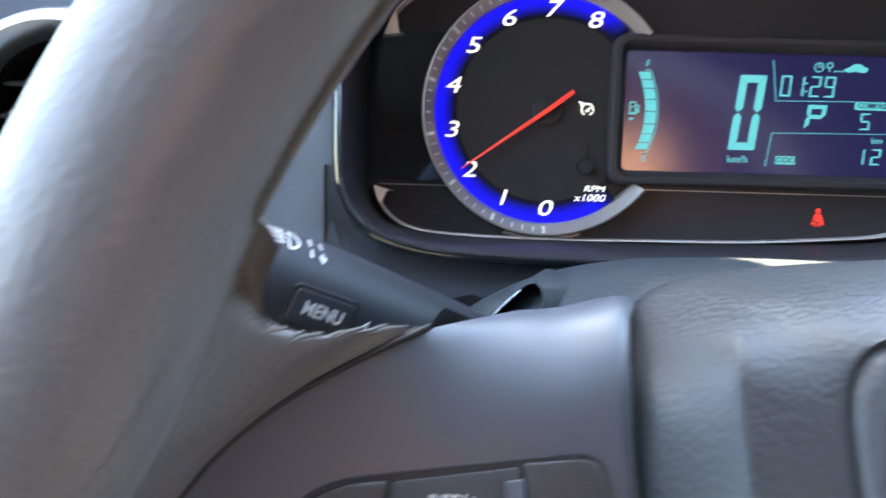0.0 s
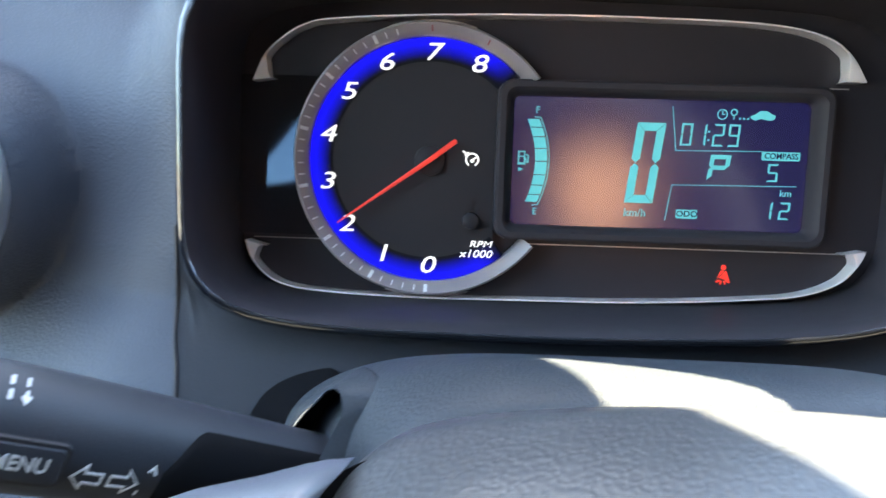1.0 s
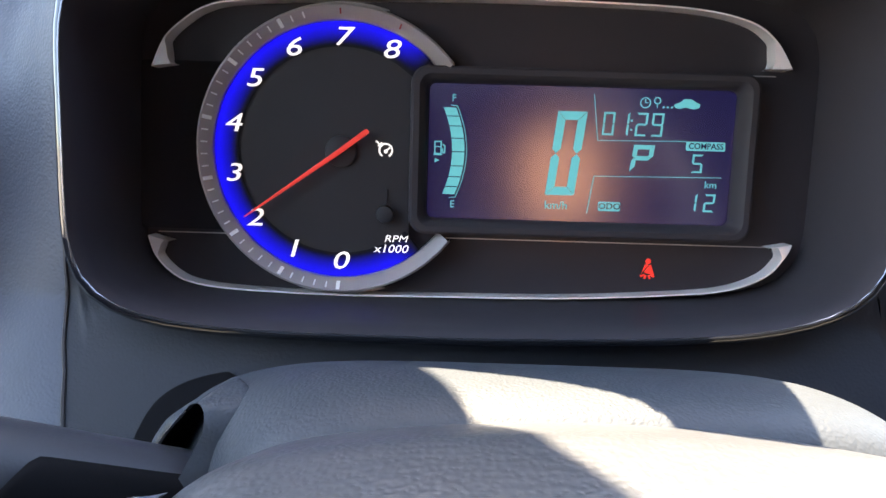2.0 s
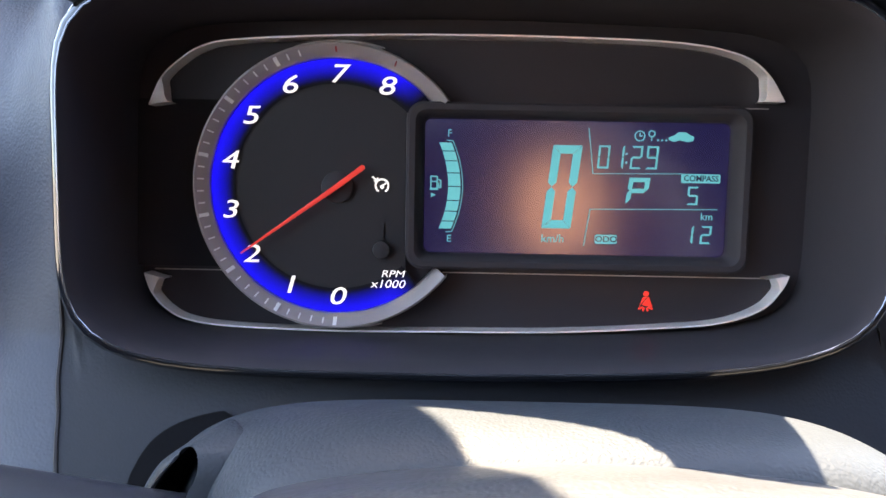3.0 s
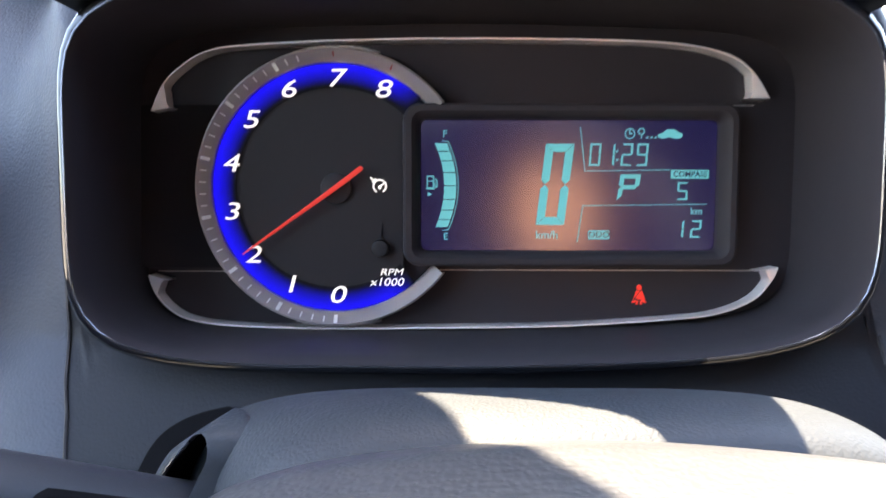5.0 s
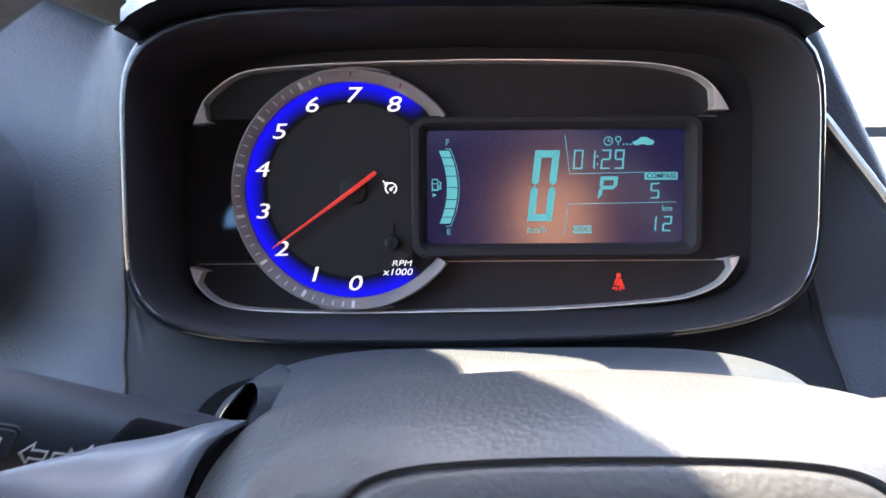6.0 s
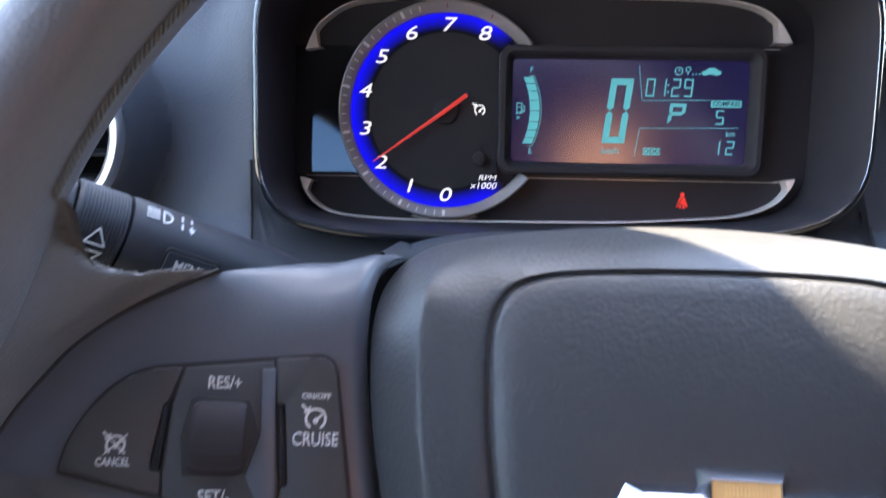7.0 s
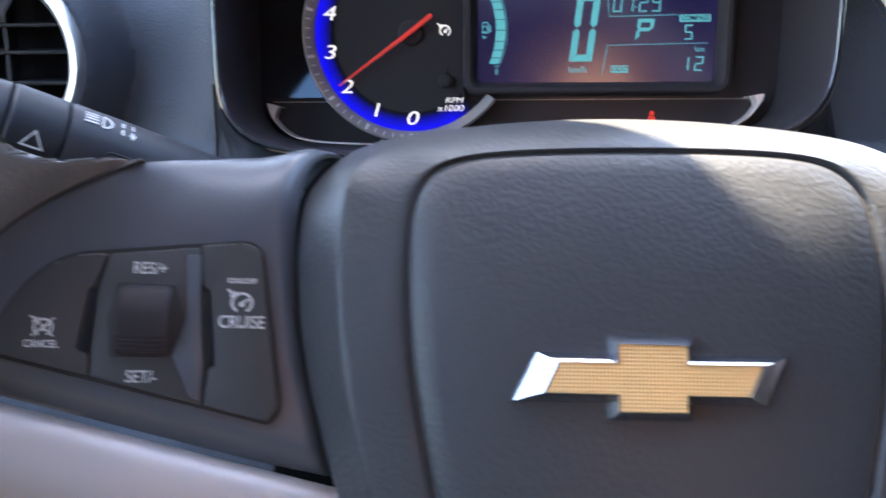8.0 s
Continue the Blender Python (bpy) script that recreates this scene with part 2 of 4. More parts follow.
def join(meshes):
    bm = bmesh.new()
    for me in meshes:
        bm.from_mesh(me)
        bpy.data.meshes.remove(me)
    out = bpy.data.meshes.new("joined")
    bm.to_mesh(out)
    bm.free()
    return out


def lettering(text, size, shear=0.0, bold=0.0, depth=0.0002, wide=1.0, align="CENTER"):
    """A word as a mesh in the x, y plane, centred on its height."""
    cu = bpy.data.curves.new("word", "FONT")
    cu.body, cu.size, cu.shear, cu.offset, cu.extrude = text, size, shear, bold, depth
    cu.align_x, cu.align_y, cu.resolution_u = align, "CENTER", 3
    ob = bpy.data.objects.new("word", cu)
    me = bpy.data.meshes.new_from_object(ob)
    bpy.data.objects.remove(ob)
    me.transform(Matrix.Diagonal((wide, 1, 1, 1)))
    me.materials.clear()
    return me


def bar(a, b, w, low=0.0, high=0.0003):
    """A straight flat stroke from a to b."""
    a, b = Vector(a), Vector(b)
    d = (b - a).normalized()
    s = Vector((-d.y, d.x)) * w / 2
    return prism([tuple(a - s), tuple(b - s), tuple(b + s), tuple(a + s)], low, high)


def stroke(points, w, low=0.0, high=0.0003):
    """A flat line of even width through the points, mitred at its bends."""
    p = [Vector(q) for q in points]
    shut = (p[0] - p[-1]).length < 1e-7
    if shut:
        p = p[:-1]
    n, left, right = len(p), [], []
    for i, q in enumerate(p):
        a = p[i - 1] if i or shut else None
        b = p[(i + 1) % n] if i < n - 1 or shut else None
        d0 = (q - a).normalized() if a is not None else (b - q).normalized()
        d1 = (b - q).normalized() if b is not None else d0
        m = Vector((-d0.y - d1.y, d0.x + d1.x)).normalized()
        k = w / 2 / max(m.dot(Vector((-d0.y, d0.x))), 0.45)
        left.append(q + m * k)
        right.append(q - m * k)
    verts = [(v.x, v.y, z) for z in (low, high) for v in left + right]
    faces = []
    for i in range(n if shut else n - 1):
        j = (i + 1) % n
        faces += [(2 * n + i, 3 * n + i, 3 * n + j, 2 * n + j), (i, j, n + j, n + i), (i, 2 * n + i, 2 * n + j, j), (n + i, n + j, 3 * n + j, 3 * n + i)]
    if not shut:
        faces += [(0, n, 3 * n, 2 * n), (n - 1, 3 * n - 1, 4 * n - 1, 2 * n - 1)]
    return mesh_from("stroke", verts, faces)


def arc(cx, cy, r, a0, a1, w, n=18, low=0.0, high=0.0003):
    ring = [(cx + (r + w / 2) * math.cos(radians(a0 + (a1 - a0) * k / n)), cy + (r + w / 2) * math.sin(radians(a0 + (a1 - a0) * k / n))) for k in range(n + 1)]
    ring += [(cx + (r - w / 2) * math.cos(radians(a1 + (a0 - a1) * k / n)), cy + (r - w / 2) * math.sin(radians(a1 + (a0 - a1) * k / n))) for k in range(n + 1)]
    return prism(ring, low, high)


def disc(cx, cy, r, n=16, low=0.0, high=0.0003):
    return prism([(cx + r * math.cos(2 * math.pi * k / n), cy + r * math.sin(2 * math.pi * k / n)) for k in range(n)], low, high)


def front(y, x=0.0, z=0.0):
    """Stands a plate of the x, y plane up, facing the driver, at depth y."""
    return Matrix.Translation((x, y, z)) @ Matrix.Rotation(radians(90), 4, "X")


# ---- instrument cluster ----
cluster = thing("instrument_cluster", "black gloss car instrument cluster with blue tachometer and cyan display", "instrument cluster")
# outline of the lip, of the gloss funnel's foot
def pod_outline(grow, y, n=128, crown=0.003, e=5.6):
    """The rounded outline of the pod, grown outwards, at depth y; its lower edge rises a little towards the middle of the car."""
    cx, cz, hx, hz = 0.0585, 0.0038, 0.1500 + grow, 0.0700 + grow
    out = []
    for k in range(n):
        a = 2 * math.pi * k / n
        c, s = math.cos(a), math.sin(a)
        p = e if s > 0 or c < 0 else e - 0.9 * min(1.0, 2.5 * c)
        r = (abs(c / hx) ** p + abs(s / hz) ** p) ** (-1 / p)
        x = r * c
        z = cz + r * s + crown * (1 - (x / hx) ** 2) * (1 if s > 0 else -0.2) * abs(s)
        if s < 0:
            z += 0.022 * max(x, 0.0) * min(1.0, -2 * s)
        out.append(Vector((cx + x, y, z)))
    return out


LIP = -0.0520  # how far the pod's lip stands out
part("bezel", rings([pod_outline(-0.0040, 0.009, e=7.5), pod_outline(-0.0036, 0.0, e=7.5), pod_outline(-0.0030, -0.022, e=6.8), pod_outline(-0.0022, -0.042, e=6.0),
                     pod_outline(-0.0010, -0.0500), pod_outline(0.0, LIP)]), GLOSS, cluster, "deep gloss black surround")
part("lip", rings([pod_outline(0.0, LIP), pod_outline(0.0002, LIP - 0.0003), pod_outline(0.0007, LIP - 0.0003), pod_outline(0.0009, LIP)]), EDGE, cluster, "thin bright edge")
part("outer_ring", rings([pod_outline(0.0009, LIP), pod_outline(0.0011, LIP + 0.0008), pod_outline(0.0016, LIP + 0.0007), pod_outline(0.0026, LIP + 0.0011), pod_outline(0.0037, LIP + 0.0024), pod_outline(0.0046, LIP + 0.0048), pod_outline(0.0051, LIP + 0.0085), pod_outline(0.0053, LIP + 0.014), pod_outline(0.0053, 0.02)]), PIANO, cluster, "gloss black ring round the pod", 60)
part("face_plate", prism([(v.x, v.z) for v in pod_outline(-0.0038, 0, e=7.5)], 0, 0.006), FACE, cluster, "glossy black dial face", m=front(0.0135))
# leant back 3 degrees to mirror the opening in the left walls
part("side_panel", prism(rounded(-0.0880, -0.0365, -0.0480, 0.0360, 0.002), 0, 0.0008), PANE, cluster, "glossy panel beside the tachometer", m=front(0.0052, 0, 0.001) @ Matrix.Rotation(radians(-3), 4, "X"))


def trim_band(curve, width, mat, name, y=0.0):
    """A slim raised metal line along a curve, as wide at each point as width says, tapering inwards from it."""
    n = len(curve)
    loops = []
    for i, p in enumerate(curve):
        d = (curve[min(i + 1, n - 1)] - curve[max(i - 1, 0)]).normalized()
        s = Vector((-d.y, d.x))
        w = width(i / (n - 1))
        scoop = [(f, -0.0012 + min(w, 0.012) * 0.14 * f**1.6) for f in (0.0, 0.12, 0.3, 0.5, 0.7, 0.85, 1.0)]
        # the ends are cut askew
        f0 = i / (n - 1)
        p2 = p + d * (0.65 * w * (max(0.0, 1 - f0 / 0.05) - max(0.0, 1 - (1 - f0) / 0.05)))
        inner = [p.lerp(p2, f) + s * w * f for f, d2 in scoop]
        loops.append([(p.x, y + 0.0085, p.y)] + [(q.x, y + d2, q.y) for q, (f, d2) in zip(inner, scoop)] + [(inner[-1].x, y + 0.0085, inner[-1].y)])
    return part(name, rings(loops, True, True), mat, cluster, "thin satin metal line")


def flare(s, reach=0.085, fine=0.0007, wide=0.0072):
    e = min(s, 1 - s)
    return fine + max(0.0, (reach - e) / reach) ** 0.75 * wide


TOP_LINE = smooth_line([(0.1892, 0.0392), (0.1812, 0.0512), (0.1690, 0.0588), (0.1440, 0.0632), (0.0960, 0.0648), (0.0476, 0.0650), (-0.0012, 0.0640),
                        (-0.0428, 0.0616), (-0.0575, 0.0585), (-0.0674, 0.0524), (-0.0747, 0.0452), (-0.0802, 0.0335)], 110)
LOW_LINE = smooth_line([(-0.0835, -0.0385), (-0.0805, -0.0470), (-0.0742, -0.0542), (-0.0645, -0.0590), (-0.0450, -0.0615), (-0.0012, -0.0627), (0.0476, -0.0622),
                        (0.0960, -0.0614), (0.1440, -0.0585), (0.1690, -0.0556), (0.1852, -0.0492), (0.1928, -0.0408), (0.1956, -0.0345)], 110)
trim_band(TOP_LINE, flare, PEARL, "upper_trim")
trim_band(LOW_LINE, flare, PEARL, "lower_trim")
# fine seams that part the face into three fields
for z0, x0, x1 in ((0.0348, -0.079, -0.048), (0.0372, 0.046, 0.186), (-0.0376, -0.082, -0.046), (-0.0368, 0.046, 0.193)):
    part("seam", prism([(x0, z0 - 0.00025), (x1, z0 - 0.00025), (x1, z0 + 0.00025), (x0, z0 + 0.00025)], 0, 0.0009), RINGM, cluster, m=front(0.0080))
# short arcs over and under the dial
for s in (1, -1):
    part("dial_arc", arc(0, 0, 0.0622, 90 * s - 17, 90 * s + 17, 0.0006, 18, 0, 0.005), RINGM, cluster, m=front(0.008))


def ring_section(u, v):
    a = radians(38 + 284 * u)
    prof = [(0.0608, 0.008), (0.0608, -0.0035), (0.0603, -0.0048), (0.0596, -0.0050), (0.0552, -0.0008), (0.0547, 0.0), (0.0545, 0.008)]
    r, y = prof[round(v * 6)]
    return r * math.cos(a), y, r * math.sin(a)


for a0 in (72, 252):
    part("ring_arc", arc(0, 0, 0.0630, a0, a0 + 36, 0.0006), RINGM, cluster, m=front(0.0062))
ring = part("tachometer_ring", sheet(ring_section, 110, 7), RINGM, cluster, "grey metal ring with pale ticks", 25)
dial_edge = [(0.0545 * math.cos(radians(57 + 246 * k / 80)), 0.0545 * math.sin(radians(57 + 246 * k / 80))) for k in range(81)]
part("dial", prism(dial_edge, 0, 0.005), DIAL, cluster, "matt black tachometer dial", m=front(0.0072))
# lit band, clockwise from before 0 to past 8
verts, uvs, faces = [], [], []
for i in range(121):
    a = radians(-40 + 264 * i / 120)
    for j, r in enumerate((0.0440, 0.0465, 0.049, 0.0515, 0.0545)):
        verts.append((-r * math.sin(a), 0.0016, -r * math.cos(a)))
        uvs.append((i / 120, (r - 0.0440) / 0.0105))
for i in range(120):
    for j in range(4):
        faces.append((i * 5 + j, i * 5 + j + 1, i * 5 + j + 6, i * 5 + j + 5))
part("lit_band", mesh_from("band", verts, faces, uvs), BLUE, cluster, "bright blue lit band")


def dial_point(k, r):
    a = radians(k * 180 / 7)
    return -r * math.sin(a), -r * math.cos(a)


major = prism([(-0.0008, -0.0021), (0.0008, -0.0021), (0.0008, 0.0021), (-0.0008, 0.0021)], 0, 0.0005)
finish(major, TICKM)
minor = prism([(-0.00032, -0.0014), (0.00032, -0.0014), (0.00032, 0.0014), (-0.00032, 0.0014)], 0, 0.0005)
finish(minor, TICKM)
hot = prism([(-0.0003, -0.0012), (0.0003, -0.0012), (0.0003, 0.0012), (-0.0003, 0.0012)], 0, 0.0005)
finish(hot, material("red tick paint", (0.35, 0.03, 0.03), 0.5, wear=0.1))
for k in range(0, 41):
    v = k / 5
    if 6.45 < v < 7 or 7.05 < v < 7.95:
        continue
    x, z = dial_point(v, 0.0577)
    lean = Matrix.Translation((x, -0.0034, z)) @ Matrix.Rotation(radians(180 + v * 180 / 7), 4, "Y") @ Matrix.Rotation(radians(90), 4, "X") @ Matrix.Rotation(radians(43), 4, "X")
    ob = part("tick", hot if v >= 7 else major if k % 5 == 0 else minor, TICKM, ring)
    ob.matrix_basis = lean
for k in range(9):
    x, z = dial_point(k, 0.0476)
    part("numeral", lettering(str(k), 0.0110, 0.20, 0.0, 0.0003, 1.38), LIT, cluster, m=front(0.0002, x, z))
part("dial_caption", lettering("RPM", 0.0042, 0.22, 0.0, 0.0002, 1.3), LIT, cluster, m=front(0.0012, 0.0243, -0.0373))
part("dial_caption", lettering("x1000", 0.0050, 0.22, 0.0, 0.0002, 1.2), LIT, cluster, m=front(0.0012, 0.0222, -0.0418))

# needle, resting just under 2
tip, tail = Vector((-0.0408, -0.0290)), Vector((0.0116, 0.0088))
d = (tip - tail).normalized()
s = Vector((-d.y, d.x))
part("needle", prism([tuple(tail - s * 0.0011), tuple(tail - s * 0.0004 - d * 0.0006), tuple(tail + s * 0.0004 - d * 0.0006), tuple(tail + s * 0.0011), tuple(s * 0.00105), tuple(tip + s * 0.00032), tuple(tip - s * 0.00032), tuple(-s * 0.00105)], 0, 0.0012, 0.0003),
     RED, cluster, "lit red pointer", m=front(-0.0022))
hub_disc = [(0.0068 * math.cos(2 * math.pi * k / 32), 0.0068 * math.sin(2 * math.pi * k / 32)) for k in range(32)]
part("needle_hub", prism(hub_disc, 0, 0.0026, 0.0006), DIAL, cluster, "black hub cap", m=front(0.0024))
# trip reset pin
part("reset_pin", join([prism([(0.0038 * math.cos(2 * math.pi * k / 20), 0.0038 * math.sin(2 * math.pi * k / 20)) for k in range(20)], 0, 0.004, 0.0008), bar((0, 0.003), (0.0005, 0.011), 0.0008, 0, 0.0008)]), DIAL, cluster, m=front(0.002, 0.0195, -0.0265))
# cruise lamp
CRUISE = [arc(0, 0, 0.0034, -60, 240, 0.0009), stroke([(-0.0005, -0.0005), (0.0022, 0.0014)], 0.0008), disc(0, -0.0006, 0.0010), stroke([(-0.0052, 0.0048), (-0.0026, 0.0026)], 0.0008), stroke([(-0.0042, 0.0024), (-0.0024, 0.0024), (-0.0024, 0.0042)], 0.0008)]
cruise_sign = join(CRUISE)
part("cruise_lamp", cruise_sign.copy(), LIT, cluster, "lit white cruise sign", m=front(0.0014, 0.0193, 0.0010) @ Matrix.Scale(0.82, 4))
# belt lamp, a plain red sign
part("belt_lamp", join([disc(0, 0.0033, 0.0012), prism([(-0.0013, 0.0018), (0.0004, 0.0018), (-0.0024, -0.0016), (-0.0029, -0.0028)], 0, 0.0003), prism([(0.0010, 0.0018), (0.0014, 0.0016), (0.0030, -0.0028), (-0.0006, -0.0020), (-0.0016, -0.0016)], 0, 0.0003),
                        bar((-0.0032, -0.0036), (-0.0012, -0.0028), 0.0007), bar((0.0012, -0.0028), (0.0032, -0.0036), 0.0007), bar((-0.0012, -0.0046), (-0.0006, -0.0030), 0.0007), bar((0.0006, -0.0030), (0.0012, -0.0046), 0.0007)]),
     ALERT, cluster, "lit red belt warning lamp", m=front(0.0074, 0.1366, -0.0479))
# sensor window
part("sensor_window", prism(rounded(-0.0028, -0.009, 0.0028, 0.009, 0.002), 0, 0.001, 0.0004), FACE, cluster, m=front(0.0076, 0.178, -0.002))

# ---- display ----
X0, Z0 = 0.0372, 0.0303  # upper left corner of the lit glass
display = part("display", join([prism(rounded(0.0375, -0.0275, 0.1688, 0.0303, 0.003), 0, 0.0012)]), SCREEN, cluster, "dark blue glass with cyan signs", m=front(0.0052))


def frame_loop(g, y, r):
    return [Vector((x, y, z)) for x, z in rounded(0.0372 - g, -0.0275 - g * 0.9, 0.1690 + g, 0.0303 + g * 0.9, r)]


part("display_frame", rings([frame_loop(0.0, 0.0052, 0.003), frame_loop(0.0004, 0.0, 0.003), frame_loop(0.0028, -0.0032, 0.0045), frame_loop(0.0036, -0.0040, 0.005), frame_loop(0.0060, -0.0040, 0.006), frame_loop(0.0072, -0.0030, 0.007), frame_loop(0.0082, 0.0076, 0.008)]),
     GLOSS, cluster, "stepped matt black frame")


def sign(me, mat=CYAN, name="segment", y=0.0039):
    """A sign of the display, given in millimetres right and down from the glass's corner."""
    me.transform(Matrix.Diagonal((0.001, -0.001, 1, 1)))
    return part(name, me, mat, display, m=front(y, X0, Z0))


def seven(x, y, w, h, t, on, slant=0.09):
    """Strokes of a seven-part figure in millimetres; on names its parts a to g."""
    g = t * 0.04
    def q(u, v):
        return (x + u - slant * (v - h), y + v)
    m = h / 2
    shapes = dict(a=[(g, 0), (w - g, 0), (w - t - g, t), (t + g, t)], d=[(g, h), (w - g, h), (w - t - g, h - t), (t + g, h - t)],
                  f=[(0, g), (t, t + g), (t, m - t / 2 - g), (t / 2, m - g), (0, m - t / 2 - g)], e=[(0, h - g), (t, h - t - g), (t, m + t / 2 + g), (t / 2, m + g), (0, m + t / 2 + g)],
                  b=[(w, g), (w - t, t + g), (w - t, m - t / 2 - g), (w - t / 2, m - g), (w, m - t / 2 - g)], c=[(w, h - g), (w - t, h - t - g), (w - t, m + t / 2 + g), (w - t / 2, m + g), (w, m + t / 2 + g)],
                  g=[(t * 0.6, m), (t, m - t / 2), (w - t, m - t / 2), (w - t * 0.6, m), (w - t, m + t / 2), (t, m + t / 2)])
    return [prism([q(*p) for p in shapes[c]], 0, 0.0003) for c in on]


for me in seven(51.6, 10.4, 12.6, 36.0, 3.6, "abcdef", 0.115):
    sign(me)
for x, on in ((74.8, "abcdef"), (84.2, "bc"), (88.9, "abged"), (95.7, "abcdfg")):
    w = 4.9
    for me in seven(x - (3.2 if on == "bc" else 0), 10.2, w, 9.9, 0.8, on, 0.07):
        sign(me)
for y in (13.2, 17.0):
    sign(prism([(87.0, y), (87.8, y), (87.7, y + 0.9), (86.9, y + 0.9)], 0, 0.0003))
for me in seven(87.6, 23.8, 9.0, 11.4, 1.9, "abefg", 0.13):
    sign(me)
for me in seven(114.2, 27.2, 4.6, 8.0, 0.8, "afgcd", 0.06):
    sign(me)
for x, on in ((116.2, "bc"), (120.6, "abged")):
    for me in seven(x - (3.4 if on == "bc" else 0), 44.2, 4.6, 7.8, 0.8, on, 0.07):
        sign(me)
sign(stroke([(70.8, 2.9), (73.2, 22.4), (111.4, 21.8)], 0.28))
sign(stroke([(70.2, 54.0), (72.5, 37.8), (127.6, 37.0)], 0.28))
# fuel gauge: curved stack of bars and its outline
def fuel(v, side):
    return 10.6 + side - 4.2 * ((v - 29.2) / 19) ** 2
cuts = (10.2, 14.0, 18.2, 23.4, 29.2, 35.3, 40.0, 44.3, 47.8)
for a, b in zip(cuts, cuts[1:]):
    b -= 0.4
    sign(prism([(fuel(a, 0), a), (fuel(a, 5.4), a), (fuel((a + b) / 2, 5.4), (a + b) / 2), (fuel(b, 5.4), b), (fuel(b, 0), b), (fuel((a + b) / 2, 0), (a + b) / 2)], 0, 0.0003))
sign(stroke([(9.6, 9.2)] + [(fuel(v, 6.3), v) for v in (9.4, 13, 17, 21, 25, 29.2, 33, 37, 41, 45, 48.6)] + [(9.8, 48.9)], 0.3))
def caption(text, size, u, v, mat=CYAN, y=0.0039, wide=1.0, bold=0.0):
    me = lettering(text, size * 0.001, 0, bold, 0.0001, wide)
    part("caption", me, mat, display, m=front(y, X0 + u * 0.001, Z0 - v * 0.001))
caption("F", 4.4, 10.9, 6.2)
caption("E", 4.4, 11.3, 51.8)
caption("km/h", 5.0, 56.6, 51.0)
caption("km", 4.4, 123.2, 40.3)
sign(prism(rounded(111.4, 21.8, 128.2, 25.7, 0.6, 3), 0, 0.0003))
caption("COMPASS", 3.6, 119.8, 23.8, SCREEN, 0.0033, 0.95, 0.00005)
sign(prism(rounded(75.0, 48.8, 84.6, 52.8, 0.7, 3), 0, 0.0003))
caption("ODO", 3.7, 79.8, 50.8, SCREEN, 0.0033, 1.1, 0.00005)
# pump and its arrow
sign(join([stroke([(3.1, 24.8), (5.8, 24.8), (5.8, 30.0), (3.1, 30.0), (3.1, 24.8)], 0.55), bar((3.1, 27.0), (5.8, 27.0), 0.45), bar((2.6, 30.4), (6.3, 30.4), 0.6), stroke([(6.4, 26.0), (7.4, 26.6), (7.4, 29.6), (6.6, 29.6), (6.4, 27.6)], 0.5)]))
sign(prism([(3.2, 31.8), (5.4, 32.8), (3.2, 33.8)], 0, 0.0003))
# clock, pin, dots and car
sign(join([arc(92.8, 5.9, 2.1, 0, 360, 0.45, 24), stroke([(92.8, 4.4), (92.8, 5.9), (94.0, 5.9)], 0.4)]))
sign(join([arc(97.9, 4.9, 1.3, 0, 360, 0.5, 18), bar((97.9, 6.2), (97.9, 8.0), 0.4)]))
for x in (100.6, 102.4, 104.2):
    sign(disc(x, 7.6, 0.45, 10))
sign(prism(soften([(105.0, 6.4), (107.6, 5.4), (109.2, 4.0), (112.4, 4.0), (114.2, 5.2), (116.2, 6.0), (115.8, 7.6), (113.6, 8.2), (110.0, 7.4), (107.6, 8.2), (105.6, 7.6)], 0.4), 0, 0.0003))


# ---- dashboard ----
def ease(a, b, x):
    """A smooth step from 0 at a to 1 at b."""
    f = min(max((x - a) / (b - a), 0.0), 1.0)
    return f * f * (3 - 2 * f)


def table(pairs, x):
    for (a, p), (b, q) in zip(pairs, pairs[1:]):
        if x <= b:
            return p + (q - p) * (x - a) / (b - a)
    return pairs[-1][1]


def crest_z(x):
    """Height of the dashboard's upper edge along the car's width."""
    if x < -0.075:
        return 0.060 + 0.027 * ease(-0.086, -0.075, x) + min(1.15 * max(-0.088 - x, 0.0), 0.087)
    return max(0.087 - 2.05 * max(x - 0.212, 0.0), -0.22)


VC = Vector((-0.213, -0.047, -0.018))  # the air vent's middle


def dash_depth(x, z):
    """How deep the face of the dashboard lies, with the raised housing of the air vent."""
    y = -0.033
    slope = ease(-0.096, -0.135, x)
    if z < -0.06:
        y -= (0.5 - 0.36 * ease(-0.096, -0.185, x)) * min(-0.06 - z, 0.10) + 0.15 * max(-0.16 - z, 0)
    y += slope * (0.14 * max(z + 0.04, 0.0) + 4.4 * max(z, 0.0) ** 2)
    over = z - crest_z(x) + 0.016
    if over > 0:
        y += 20.0 * over**2
    r = math.hypot(x - VC.x, z - VC.z)
    if r < 0.12:
        y += 0.016 * (1 - ease(0.056, 0.119, r))
        y += (VC.y + 0.001 - y) * (1 - ease(0.050, 0.060, r))
        if r < 0.0445:
            y = 0.01
    return y


